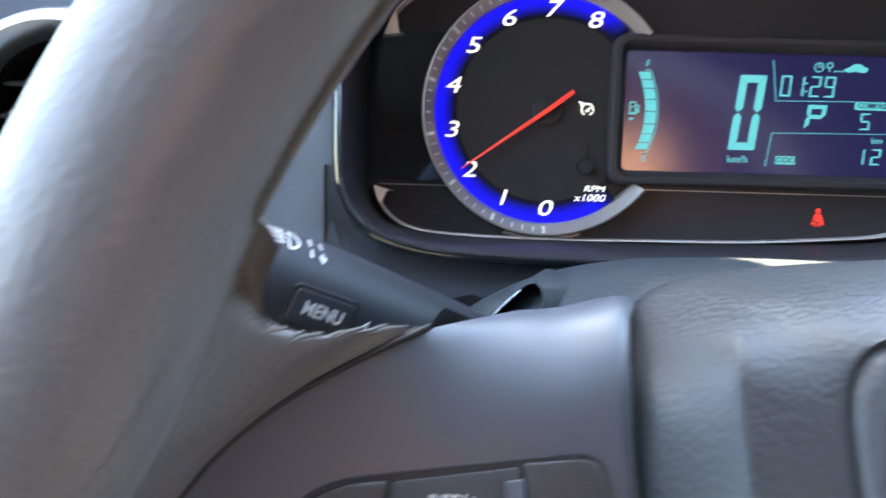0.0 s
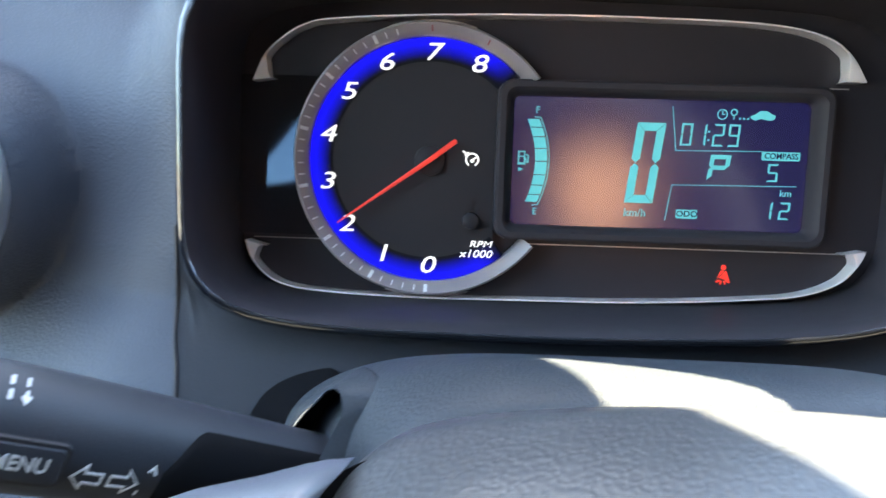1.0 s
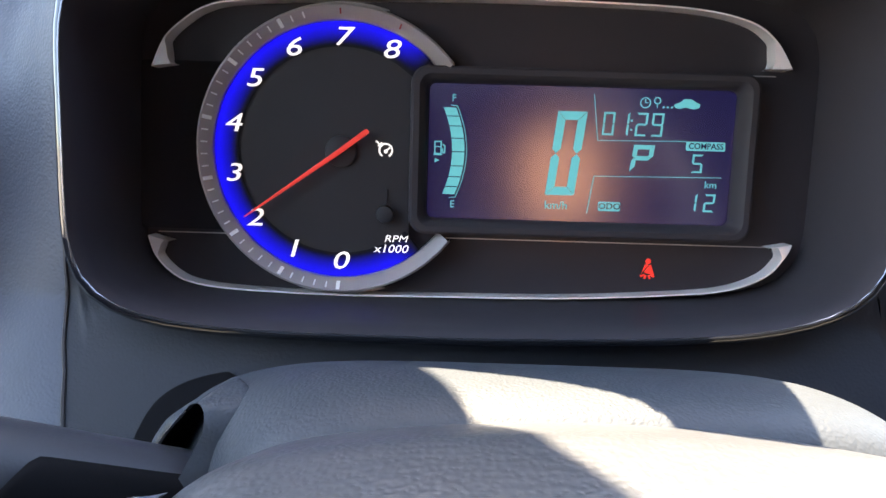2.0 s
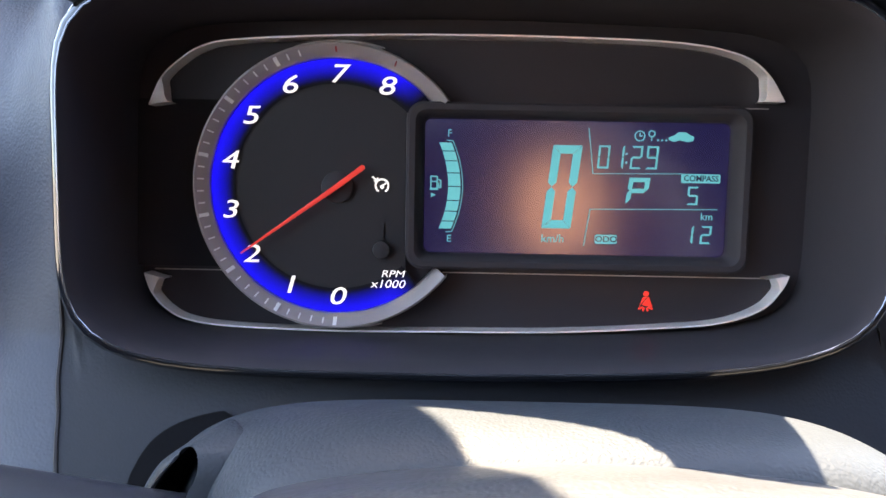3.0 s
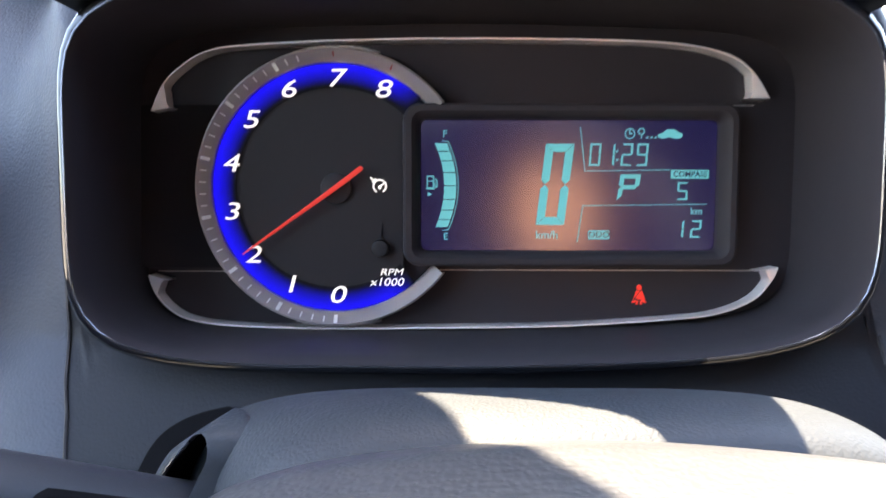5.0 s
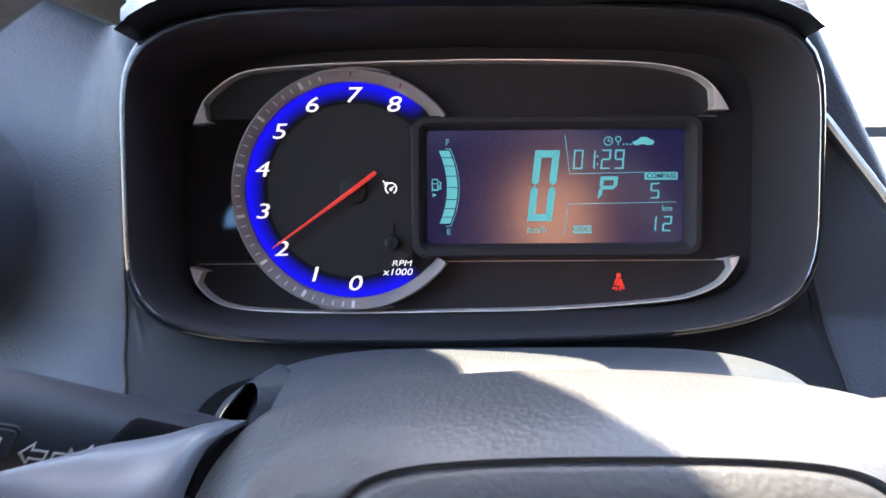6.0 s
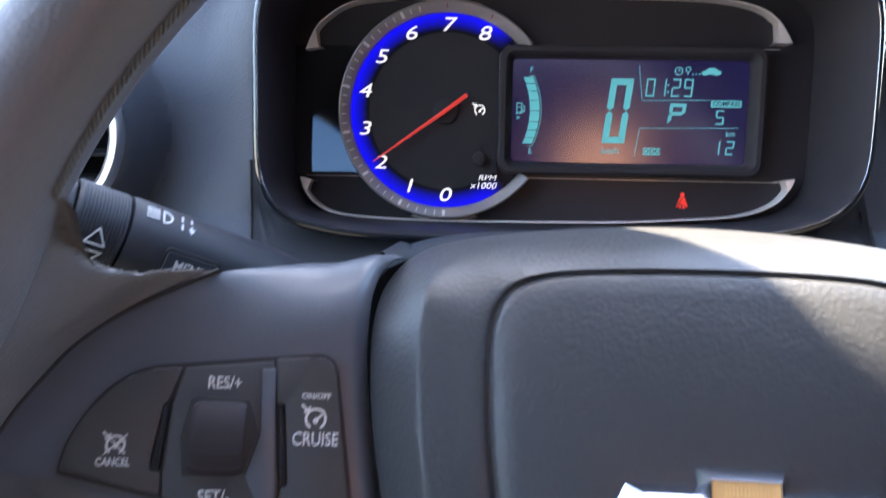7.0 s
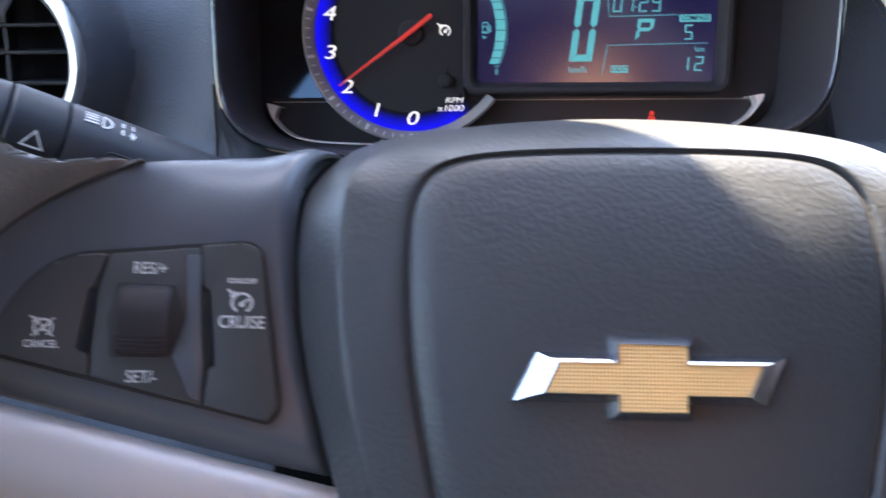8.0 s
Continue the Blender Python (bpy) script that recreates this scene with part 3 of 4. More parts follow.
def dash_loop(t, n=560):
    out = []
    for p in pod_outline(0.0040, 0, n):
        a = math.atan2(p.z - 0.0028, p.x - 0.0565)
        c, s = math.cos(a), math.sin(a)
        r = min((0.64 if c < 0 else 0.75) / max(abs(c), 1e-6), 0.42 / max(-s, 1e-6))
        if s > -0.5 and (s > 0 or c > 0):
            # the ray ends where it meets the upper edge
            low, high = 0.0, r
            for _ in range(24):
                mid = (low + high) / 2
                low, high = (mid, high) if 0.0028 + mid * s < crest_z(0.0565 + mid * c) else (low, mid)
            r = low
        f = t**1.15
        x, z = p.x + (0.0565 + r * c - p.x) * f, p.z + (0.0028 + r * s - p.z) * f
        out.append(Vector((x, dash_depth(x, min(z, crest_z(x))), min(z, crest_z(x)) if t > 0 else z)))
    return out


dash = thing("dashboard", "dark grey grained plastic car dashboard", "dashboard")
part("dash_face", rings([dash_loop(k / 160) for k in range(161)]), DASH, dash, "grained grey plastic face", 60)


def dash_top(u, v):
    x = -0.60 + 1.5 * u
    z0 = crest_z(x)
    y0 = dash_depth(x, z0)
    f = min(v * 5, 1)
    return x, y0 - 0.0005 + 0.62 * v**1.3, z0 - 0.0006 + 0.010 * math.sin(math.pi * f / 2) + (0.10 - z0) * 0.9 * v


part("dash_top", sheet(dash_top, 150, 30), DASH, dash, "", 60)


# the near side of the column panel: height, place along the car's width
PANEL_SIDE = [(-0.215, -0.050), (-0.130, -0.0630), (-0.116, -0.0740), (-0.1031, -0.0850), (-0.0944, -0.0915), (-0.0846, -0.0962), (-0.0752, -0.0986), (-0.0608, -0.1004), (-0.03, -0.1012)]


def lower_panel(u, v):
    left = table(PANEL_SIDE, -0.03 - 0.185 * v)
    x = left + (0.2195 + 0.006 * ease(0, 0.15, v) - left) * u
    # the upper edge runs under the pod
    f = min(abs(x - 0.0585) / 0.1540, 1.0)
    top = max(0.0038 - 0.0752 * (1 - f**5.6) ** (1 / 5.6) + 0.020 * max(x - 0.0585, 0.0), -0.0715) if f < 1 else -0.03 - 4.0 * max(x - 0.2125, 0.0)
    top = min(top, -0.030)
    z = top + (-0.215 - top) * v
    return x, dash_depth(x, z) - 0.0022, z


part("lower_panel", sheet(lower_panel, 90, 60, back=(0, 0.003, 0)), SMOOTH, dash, "smooth grey column panel", 50)
edge_line = [Vector(lower_panel(0, k / 60)) + Vector((-0.0004, -0.0002, 0)) for k in range(61)]
part("panel_joint", tube(edge_line, 0.0008, 6), DARK, dash)
part("panel_joint", tube([Vector(lower_panel(1, k / 24)) + Vector((0.0004, -0.0002, 0)) for k in range(25)], 0.0009, 6), DARK, dash)
# bright strip on the far side of the pod, running down to the middle of the car
strip = smooth_line([(0.217, -0.036, 0.031), (0.2355, -0.039, 0.005), (0.262, -0.043, -0.033), (0.300, -0.053, -0.090)], 24)
part("trim_strip", tube(strip, 0.0046, 10, flat=0.6), SATIN, dash, "satin silver strip")


# ---- pod hood ----
# how far the brow juts out along the car's width, drawn to throw the shadow edge on the shroud
BROW = [0.0] * 201
for q in smooth_line([(-0.11, -0.060, 0), (-0.05, -0.070, 0), (0.006, -0.082, 0), (0.018, -0.085, 0), (0.033, -0.090, 0), (0.047, -0.095, 0), (0.066, -0.105, 0), (0.074, -0.117, 0), (0.083, -0.131, 0), (0.093, -0.137, 0), (0.101, -0.128, 0), (0.107, -0.098, 0), (0.116, -0.074, 0), (0.15, -0.062, 0), (0.23, -0.057, 0)], 2000):
    BROW[min(max(round((q.x + 0.11) / 0.34 * 200), 0), 200)] = q.y


def hood(u, v):
    """A padded brow over the pod, from one side round the top to the other; v runs round its section."""
    out = pod_outline(0.0072, 0, 128)
    k = 8 + u * 48
    i = int(math.floor(k)) % 128
    p = out[i].lerp(out[(i + 1) % 128], k - math.floor(k))
    a = 2 * math.pi * v
    e = math.sin(math.pi * min(max(u, 0.0), 1.0)) ** 0.25
    grow = (p - Vector((0.0575, 0, 0.0028))).normalized()
    r = 0.0075 * max(e, 0.05)
    c, s = math.cos(a), math.sin(a)
    edge = BROW[min(max(round((p.x + 0.11) / 0.34 * 200), 0), 200)]
    y = (edge + 0.02) / 2 - (0.02 - edge) / 2 * c
    return p.x + grow.x * r * s, y, p.z + grow.z * r * s


part("pod_hood", sheet(hood, 150, 24, wrap_v=True), SMOOTH, dash, "padded dark brow over the dials", 60)
part("pod_body", rings([pod_outline(0.0052, 0.0), pod_outline(0.006, 0.02), pod_outline(0.004, 0.10), pod_outline(-0.01, 0.15)], False, True), SMOOTH, dash)

# ---- air vent ----
vent = thing("air_vent", "round black air vent with a satin silver ring", "air vent", Matrix.Translation(VC))


def vent_ring(r, y, n=72):
    return [Vector((r * math.cos(2 * math.pi * k / n), y, r * math.sin(2 * math.pi * k / n))) for k in range(n)]


part("ring", rings([vent_ring(0.0495, 0.004), vent_ring(0.0492, -0.002), vent_ring(0.0475, -0.0045), vent_ring(0.0445, -0.0045), vent_ring(0.0415, -0.001), vent_ring(0.0405, 0.006), vent_ring(0.0395, 0.012)]), SATIN, vent, "satin silver ring")
# the vent's inner shade is put into the barrel's colour
part("barrel", rings([vent_ring(0.0395, 0.010), vent_ring(0.0385, 0.030), vent_ring(0.001, 0.032)]), SHADE_AND_SLEEVE, vent, "inside of the vent, its shade painted near black")
for z in (-0.022, -0.008, 0.008, 0.022):
    w = math.sqrt(0.037**2 - z * z)
    part("slat", prism(rounded(-w, -0.0009, w, 0.0009, 0.0006, 2), 0, 0.014, 0.0004), BLADE, vent, m=front(0.024, 0, z) @ Matrix.Rotation(radians(12), 4, "X"))
part("vane", prism(rounded(-0.0012, -0.036, 0.0012, 0.036, 0.0008, 2), 0, 0.008, 0.0004), BLADE, vent, m=front(0.020, 0.0, 0))

# ---- steering column shroud ----
column = thing("steering_column_shroud", "grained grey plastic steering column shroud", "column shroud")
CREST = [(-0.040, -0.098), (-0.060, -0.0815), (-0.075, -0.0722), (-0.090, -0.0652), (-0.105, -0.0604), (-0.118, -0.0580), (-0.130, -0.0573), (-0.139, -0.0581), (-0.146, -0.0604), (-0.1505, -0.0640), (-0.1528, -0.0685), (-0.1525, -0.0735), (-0.1490, -0.0775), (-0.1440, -0.0800), (-0.1400, -0.0900)]
CREST_LINE = smooth_line([(0, y, z) for y, z in CREST], 60)


def shroud(u, v):
    p = CREST_LINE[min(int(v * 59 + 0.5), 59)]
    a = math.pi * (1 - u)
    c, s = math.cos(a), math.sin(a)
    tall = 0.052
    left = table([(-0.16, -0.0020), (-0.150, -0.0035), (-0.140, -0.0075), (-0.132, -0.0120), (-0.125, -0.0175), (-0.115, -0.0225), (-0.100, -0.0300), (-0.090, -0.0350), (-0.075, -0.0420), (-0.030, -0.058)], p.y)
    mid, half = (left + 0.1715) / 2, (0.1715 - left) / 2
    e = 2.0 / (4.4 if c < 0 else 5.0)
    x = mid + half * math.copysign(abs(c) ** e, c)
    z = p.z - tall + tall * abs(s) ** e
    x -= (0.010 if c > 0 else 0.004) * ease(-0.062, -0.10, z)
    return x, p.y, z


def shroud_skin(u, v):
    """Out along the top of the shell and back along its underside."""
    if u <= 0.5:
        return shroud(u * 2, v)
    x, y, z = shroud(min(2 - u * 2, 1.0), v)
    return 0.079 + (x - 0.079) * 0.965, y + 0.0006, -0.110 + (z + 0.110) * 0.95


part("shell", sheet(shroud_skin, 112, 60, True), COLUMN, column, "", 45)
# near-black skin that paints the shade inside the shell
part("core", sheet(lambda u, v: (0.079 + (shroud(u, v)[0] - 0.079) * 0.86, -0.05 - 0.118 * v, shroud(u, v)[2] - 0.022), 40, 12), SHADE_AND_SLEEVE, column, "inside of the shroud, its shade painted near black")
GAP = smooth_line([(-0.0335, 0, -0.0850), (-0.0345, 0, -0.0836), (-0.0447, 0, -0.0858), (-0.0529, 0, -0.0891), (-0.0596, 0, -0.0943), (-0.0638, 0, -0.1017), (-0.0655, 0, -0.110), (-0.064, 0, -0.135), (-0.04, 0, -0.150)], 40)


def gap(u, v):
    p = GAP[min(round(u * 39), 39)]
    x, z = p.x + (0.02 - p.x) * v, p.z + (-0.125 - p.z) * v * 0.6
    return x, dash_depth(x, z) - 0.0034, z


# a near-black sheet over the panel paints the shade of the gap
part("gap", sheet(gap, 40, 12), SHADE_AND_SLEEVE, column, "near-black sheet for the shade in the column's gap")
# the stalk's hole in the shell's side: a strip of the shell runs round it, and the hollow behind has its shade painted
# near black
HOLE_EDGE = smooth_line([(-0.0362, -0.1212, -0.0935), (-0.0342, -0.1200, -0.0880), (-0.0318, -0.1198, -0.0828), (-0.0290, -0.1205, -0.0785), (-0.0255, -0.1222, -0.0743), (-0.0217, -0.1247, -0.0701), (-0.0196, -0.1262, -0.0680), (-0.0171, -0.1274, -0.0671), (-0.0152, -0.1290, -0.0686), (-0.0146, -0.1310, -0.0729), (-0.0168, -0.1320, -0.0780), (-0.0198, -0.1340, -0.0843), (-0.0225, -0.1350, -0.0890)], 64)


def hole_strip(u, v):
    """u: along the edge, v: outwards from it."""
    p = HOLE_EDGE[min(round(u * 63), 63)]
    top, side = ease(0.28, 0.50, u), ease(0.52, 0.68, u)
    out = Vector((-0.0018, 0.0030, 0.0012)).lerp(Vector((0.0070, 0.0125, 0.0036)), top).lerp(Vector((0.0130, 0.0030, 0.0010)), side)
    return p + out * v + Vector((0, -0.0007, 0)) * math.sin(math.pi * v)


part("hole_rim", sheet(hole_strip, 64, 8, back=(0.0006, 0.0012, -0.0004)), COLUMN, column, "strip of the shell round the stalk's hole", 60)
# a bright metal line stands in for the glint on the plastic edge
part("edge_glint", tube([p + Vector((0.0002, -0.0002, -0.0002)) for p in HOLE_EDGE[3:28]], 0.0004, 8), EDGE, column, "glint on the hole's edge, put in as bright metal")
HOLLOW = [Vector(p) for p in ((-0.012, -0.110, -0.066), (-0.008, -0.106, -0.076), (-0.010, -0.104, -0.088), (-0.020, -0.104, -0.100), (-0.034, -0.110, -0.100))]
part("stalk_hole", rings([[p + Vector((0.0006, 0.0016, -0.0004)) for p in HOLE_EDGE[:36:4]] + HOLLOW, [p * 0.85 + Vector((-0.022, -0.108, -0.084)) * 0.15 for p in [q + Vector((0.001, 0.006, 0)) for q in HOLE_EDGE[:36:4]] + HOLLOW]], False, True), SHADE_AND_SLEEVE, column, "hole for the stalk, its shade painted near black", 60)

# ---- turn signal stalk ----
AX = Vector((0.7257, 0.5833, -0.3649)).normalized()
N0 = (Vector((0, -1, 0)) - AX * AX.dot(Vector((0, -1, 0)))).normalized()
U0 = N0.cross(AX)
SP = Vector((-0.0758, -0.1651, -0.0686))
# the stalk's frame: x along it, y up its face, z out of its face
STALK = Matrix(((AX.x, U0.x, N0.x, SP.x), (AX.y, U0.y, N0.y, SP.y), (AX.z, U0.z, N0.z, SP.z), (0, 0, 0, 1)))
stalk = thing("turn_signal_stalk", "dark grey turn signal stalk with white signs", "stalk", STALK)


def lathe(profile, n=48, flat=1.0):
    return rings([[Vector((x, r * math.sin(2 * math.pi * k / n), flat * r * math.cos(2 * math.pi * k / n))) for k in range(n)] for x, r in profile], True, True)


def stalk_radius(s):
    return 0.0142 - 0.0022 * ease(-0.01, 0.085, s)


part("body", lathe([(-0.0297, 0.0128)] + [(-0.0293, 0.0138)] + [(-0.0280 + 0.1225 * k / 16, stalk_radius(-0.0280 + 0.1225 * k / 16)) for k in range(17)]), STEM, stalk, "", 40)
bm_col = [(-0.0460, 0.0132), (-0.0454, 0.0138)]
for k in range(14):
    x = -0.0450 + 0.00105 * k
    bm_col += [(x, 0.0140), (x + 0.0006, 0.0140), (x + 0.00072, 0.0138), (x + 0.00094, 0.0138)]
bm_col += [(-0.0306, 0.0139), (-0.0300, 0.0130)]
part("collar", lathe(bm_col, 64), STEM, stalk, "ribbed turning collar", 20)
part("tip", lathe([(-0.0550, 0.0060), (-0.0546, 0.0100), (-0.0532, 0.0120), (-0.0505, 0.0133), (-0.0472, 0.0136), (-0.0466, 0.0130)]), STEM, stalk, "rounded end cap")


def on_stalk(s, angle, lift=0.0):
    """A place on the stalk: s along it, angle up from its face; x along it, z outwards."""
    r = stalk_radius(s) + lift
    a = radians(angle)
    return Matrix.Translation((s, r * math.sin(a), r * math.cos(a))) @ Matrix.Rotation(-a, 4, "X")


def wrapped(me, s, angle, r):
    """Bends a flat sign round the stalk."""
    out = me
    for v in out.vertices:
        a = radians(angle) + v.co.y / r
        rr = stalk_radius(s + v.co.x) + v.co.z
        v.co = (s + v.co.x, rr * math.sin(a), rr * math.cos(a))
    return out


button = part("menu_button", prism(rounded(-0.0085, -0.0042, 0.0085, 0.0042, 0.0014), -0.002, 0.0011, 0.0004), STEM, stalk, "raised push button", m=on_stalk(-0.008, 4))
part("button_gap", prism(rounded(-0.0094, -0.0051, 0.0094, 0.0051, 0.0020), -0.002, 0.00035), DARK, stalk, m=on_stalk(-0.008, 4))
part("lettering", lettering("MENU", 0.0048, 0, 0.00005, 0.00012, 0.85), PRINT, button, m=on_stalk(-0.008, 4, 0.0012))
arrow = [(-0.0038, 0), (-0.0012, 0.0030), (-0.0012, 0.0013), (0.0026, 0.0013), (0.0026, -0.0013), (-0.0012, -0.0013), (-0.0012, -0.0030), (-0.0038, 0)]
part("arrow_sign", wrapped(stroke(arrow, 0.0005), 0.0070, -4, 0.0135), PRINT, stalk)
part("arrow_sign", wrapped(stroke([(-x, y) for x, y in arrow], 0.0005), 0.0140, -4, 0.0135), PRINT, stalk)
part("lever_sign", wrapped(stroke([(-0.001, -0.004), (0.0008, 0.0035), (-0.0004, 0.0022), (0.0008, 0.0035), (0.0016, 0.0018)], 0.0005), 0.0195, 0, 0.013), PRINT, stalk)
part("beam_sign", wrapped(join([arc(0.0005, 0, 0.0026, -95, 95, 0.0006), bar((0.0004, -0.0026), (0.0004, 0.0026), 0.0006)] + [bar((-0.0052, y), (-0.0010, y + 0.0002), 0.0006) for y in (-0.0020, -0.0007, 0.0006, 0.0019)]), -0.0205, 66, 0.0138), PRINT, stalk)
part("pull_sign", wrapped(join([bar((-0.0020, -0.0030), (-0.0020, 0.0030), 0.0007), bar((0.0012, -0.0030), (0.0012, 0.0030), 0.0006), stroke([(0.0004, -0.0018), (0.0012, -0.0032), (0.0020, -0.0018)], 0.0006)]), -0.0118, 66, 0.0138), PRINT, stalk)
part("turn_sign", wrapped(stroke([(y, x + 0.0032) for x, y in [(-0.002, 0.003), (0.003, 0.0), (-0.002, -0.003), (-0.002, 0.003)]], 0.0005), -0.0378, -6, 0.0139), PRINT, stalk)
part("turn_sign", wrapped(stroke([(y, -x - 0.0032) for x, y in [(-0.002, 0.003), (0.003, 0.0), (-0.002, -0.003), (-0.002, 0.003)]], 0.0005), -0.0378, -6, 0.0139), PRINT, stalk)


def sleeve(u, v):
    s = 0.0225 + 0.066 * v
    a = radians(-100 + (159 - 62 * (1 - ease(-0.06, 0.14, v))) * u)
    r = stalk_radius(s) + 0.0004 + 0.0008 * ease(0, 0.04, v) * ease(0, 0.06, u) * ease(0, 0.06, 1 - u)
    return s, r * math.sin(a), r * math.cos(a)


part("sleeve", sheet(sleeve, 24, 32), SHADE_AND_SLEEVE, stalk, "black inner sleeve")

# wiper stalk on the other side
WS = Matrix.Translation((0.176, -0.128, -0.085)) @ Matrix.Rotation(radians(-28), 4, "Z") @ Matrix.Rotation(radians(-12), 4, "Y")
wiper = thing("wiper_stalk", "dark grey wiper stalk", "stalk", WS)
part("body", lathe([(-0.03, 0.010), (0.02, 0.0105), (0.06, 0.0125), (0.072, 0.0130)]), SOFT, wiper)
part("tip", lathe([(0.0725, 0.0128), (0.090, 0.0132), (0.097, 0.0115), (0.099, 0.006)]), SOFT, wiper)


# ---- steering wheel ----
LEAN = radians(18)
WHEEL = Matrix(((1, 0, 0, 0.0815), (0, math.sin(LEAN), -math.cos(LEAN), -0.2499), (0, math.cos(LEAN), math.sin(LEAN), -0.1107), (0, 0, 0, 1)))
# its frame: x to the right, y up its face, z towards the driver
wheel = thing("steering_wheel", "dark leather steering wheel with grained airbag cover and gold emblem", "steering wheel", WHEEL)
RIM_R, RIM_T, RIM_Z = 0.1745, 0.0140, 0.0281


def rim_point(a, b, grow=0.0):
    """A point of the rim, which leans a little towards the driver at its top, at the angle a round the wheel and b round its section (0: outwards, 90: to the driver)."""
    c, s = math.cos(a), math.sin(a)
    r = RIM_T + grow
    q = r * math.cos(b) + RIM_R + 0.0197 * (1 - ease(-0.10, 0.30, s))
    return Vector((q * c, -0.0055 + q * s, RIM_Z + 0.15 * RIM_R * s + 1.06 * r * math.sin(b)))


part("rim", sheet(lambda u, v: rim_point(2 * math.pi * u, 2 * math.pi * v), 144, 28, True, True), LEATHER, wheel, "leather-wrapped rim", 60)


def mirror_half(half):
    """A closed outline from its left half, given from the top middle to the bottom middle."""
    return [(x * 0.001, y * 0.001, 0) for x, y in half] + [(-x * 0.001, y * 0.001, 0) for x, y in half[-2:0:-1]]


PAD = smooth_line(mirror_half([(0, 78.6), (-36, 77.0), (-66, 73.0), (-80, 67.4), (-87, 57.0), (-88.6, 41), (-88.0, 26), (-85.4, 8), (-80.5, -12), (-71, -38), (-52, -60), (0, -68)]), 176, True)
COVER = smooth_line(mirror_half([(0, 56.5), (-27, 56.0), (-43.5, 54.2), (-51.5, 50), (-55.6, 42), (-56.5, 29), (-56, 15), (-54.4, 0), (-51, -18), (-46, -34), (-33, -48), (0, -53)]), 176, True)


def pad_fall(p):
    return -0.0090 * (min(max(0.0, p.y + 0.005), 0.065) / 0.065) ** 2 - 0.0025 * (p.x / 0.086) ** 2


def pad_edge(o):
    """How far back the shoulder of the cover lies: little at its sides, far at its top."""
    return -0.0115 - 0.0270 * ease(0.040, 0.077, o.y)


def pad_loop(mix, z):
    """mix: 0 at the shoulder, 1 at the groove, beyond it towards the middle. z: as a share of the shoulder's depth up to 0.97, then in metres."""
    out = []
    for o, g in zip(PAD, COVER):
        p = o.lerp(g, mix) if mix <= 1 else g * (2 - mix)
        if mix < 0.94 and z < 1.0:
            # the sides fall away as a facet, the top as a round
            side = 1 - ease(0.052, 0.076, o.y)
            z2 = max(1 - mix / 0.44, 0.0)
            z2 = z2 + 0.010 * math.exp(-(((mix - 0.44) / 0.04) ** 2))
            zz = z + (z2 - z) * side
        else:
            zz = z
        out.append(Vector((p.x, p.y, (zz * pad_edge(o) if mix < 0.94 else z) + pad_fall(p))))
    return out


PAD_RINGS = [(0.0, 4.5), (0.0, 1.35), (0.004, 1.1), (0.015, 1.02)] + [(m, (1 - m) ** 1.5) for m in (0.04, 0.09, 0.16, 0.24, 0.32, 0.37, 0.41, 0.43, 0.45, 0.48, 0.54, 0.62, 0.70, 0.78, 0.86, 0.92)] + [(0.945, -0.0003), (0.965, -0.0006)]
part("airbag_cover", rings([pad_loop(m, z) for m, z in PAD_RINGS + [(0.978, -0.0015), (0.998, -0.0016), (1.012, -0.0006), (1.03, 0.0002), (1.12, 0.0009), (1.3, 0.0017), (1.55, 0.0023), (1.8, 0.0026), (1.985, 0.0027)]], False, True),
     PADDED, wheel, "grained grey airbag cover with a grooved panel", 50)


# ---- spokes ----
SPOKE_TOP = [(-178, -14), (-176.8, -9.9), (-175.7, -4.6), (-173.4, 6.3), (-169.5, 16.1), (-164.1, 24.8), (-158.5, 32.5), (-149.9, 40.2), (-139.5, 46.9), (-127.4, 53.4), (-110, 60.2), (-84, 65.5), (-70, 66)]
SPOKE_LOW = [(-178, -8), (-168, -5.0), (-148, -10.3), (-103, -22.4), (-70, -31)]


def spoke_plane(x):
    return -0.0066 - 0.25 * (x + 0.1225)


def left_spoke(u, v):
    x = -0.1752 + (0.1752 - 0.079) * u
    top, low = table(SPOKE_TOP, x * 1000) * 0.001, table(SPOKE_LOW, x * 1000) * 0.001
    # the inner edge follows the airbag cover
    y = low + (top - low) * v
    if u > 0.75:
        edge = [p for p in PAD[2:80]]
        near = min(edge, key=lambda p: abs(p.y - y))
        x += (near.x - 0.0013 - (-0.079)) * ease(0.75, 1.0, u)
    roll, r = ease(-0.134, -0.100, x), 0.024
    e = max(0.0, r - (top - y))
    fall = (r - math.sqrt(max(r * r - e * e, 0.0))) * roll
    e2 = max(0.0, 0.008 - (y - low)) / 0.008
    inner = 0.004 * ease(0.970, 1.0, u) ** 2
    return x, y, spoke_plane(x) - fall - 0.005 * e2**1.5 - inner


def both(name, me, mat, label="", angle=50, sides=(1, -1)):
    for s in sides:
        m2 = me.copy()
        m2.transform(Matrix.Diagonal((s, 1, 1, 1)))
        part(name, m2, mat, wheel, label, angle)


both("spoke", sheet(left_spoke, 64, 44, back=(0, 0, -0.003)), SPOKE, "dark plastic spoke")


ROOT = math.pi - radians(24)  # where the leather meets the rim's inner side


def on_spoke(p):
    """A point of the leather's edge, laid on the face of the spoke."""
    return Vector((p.x, p.y, spoke_plane(p.x) - 0.0006))


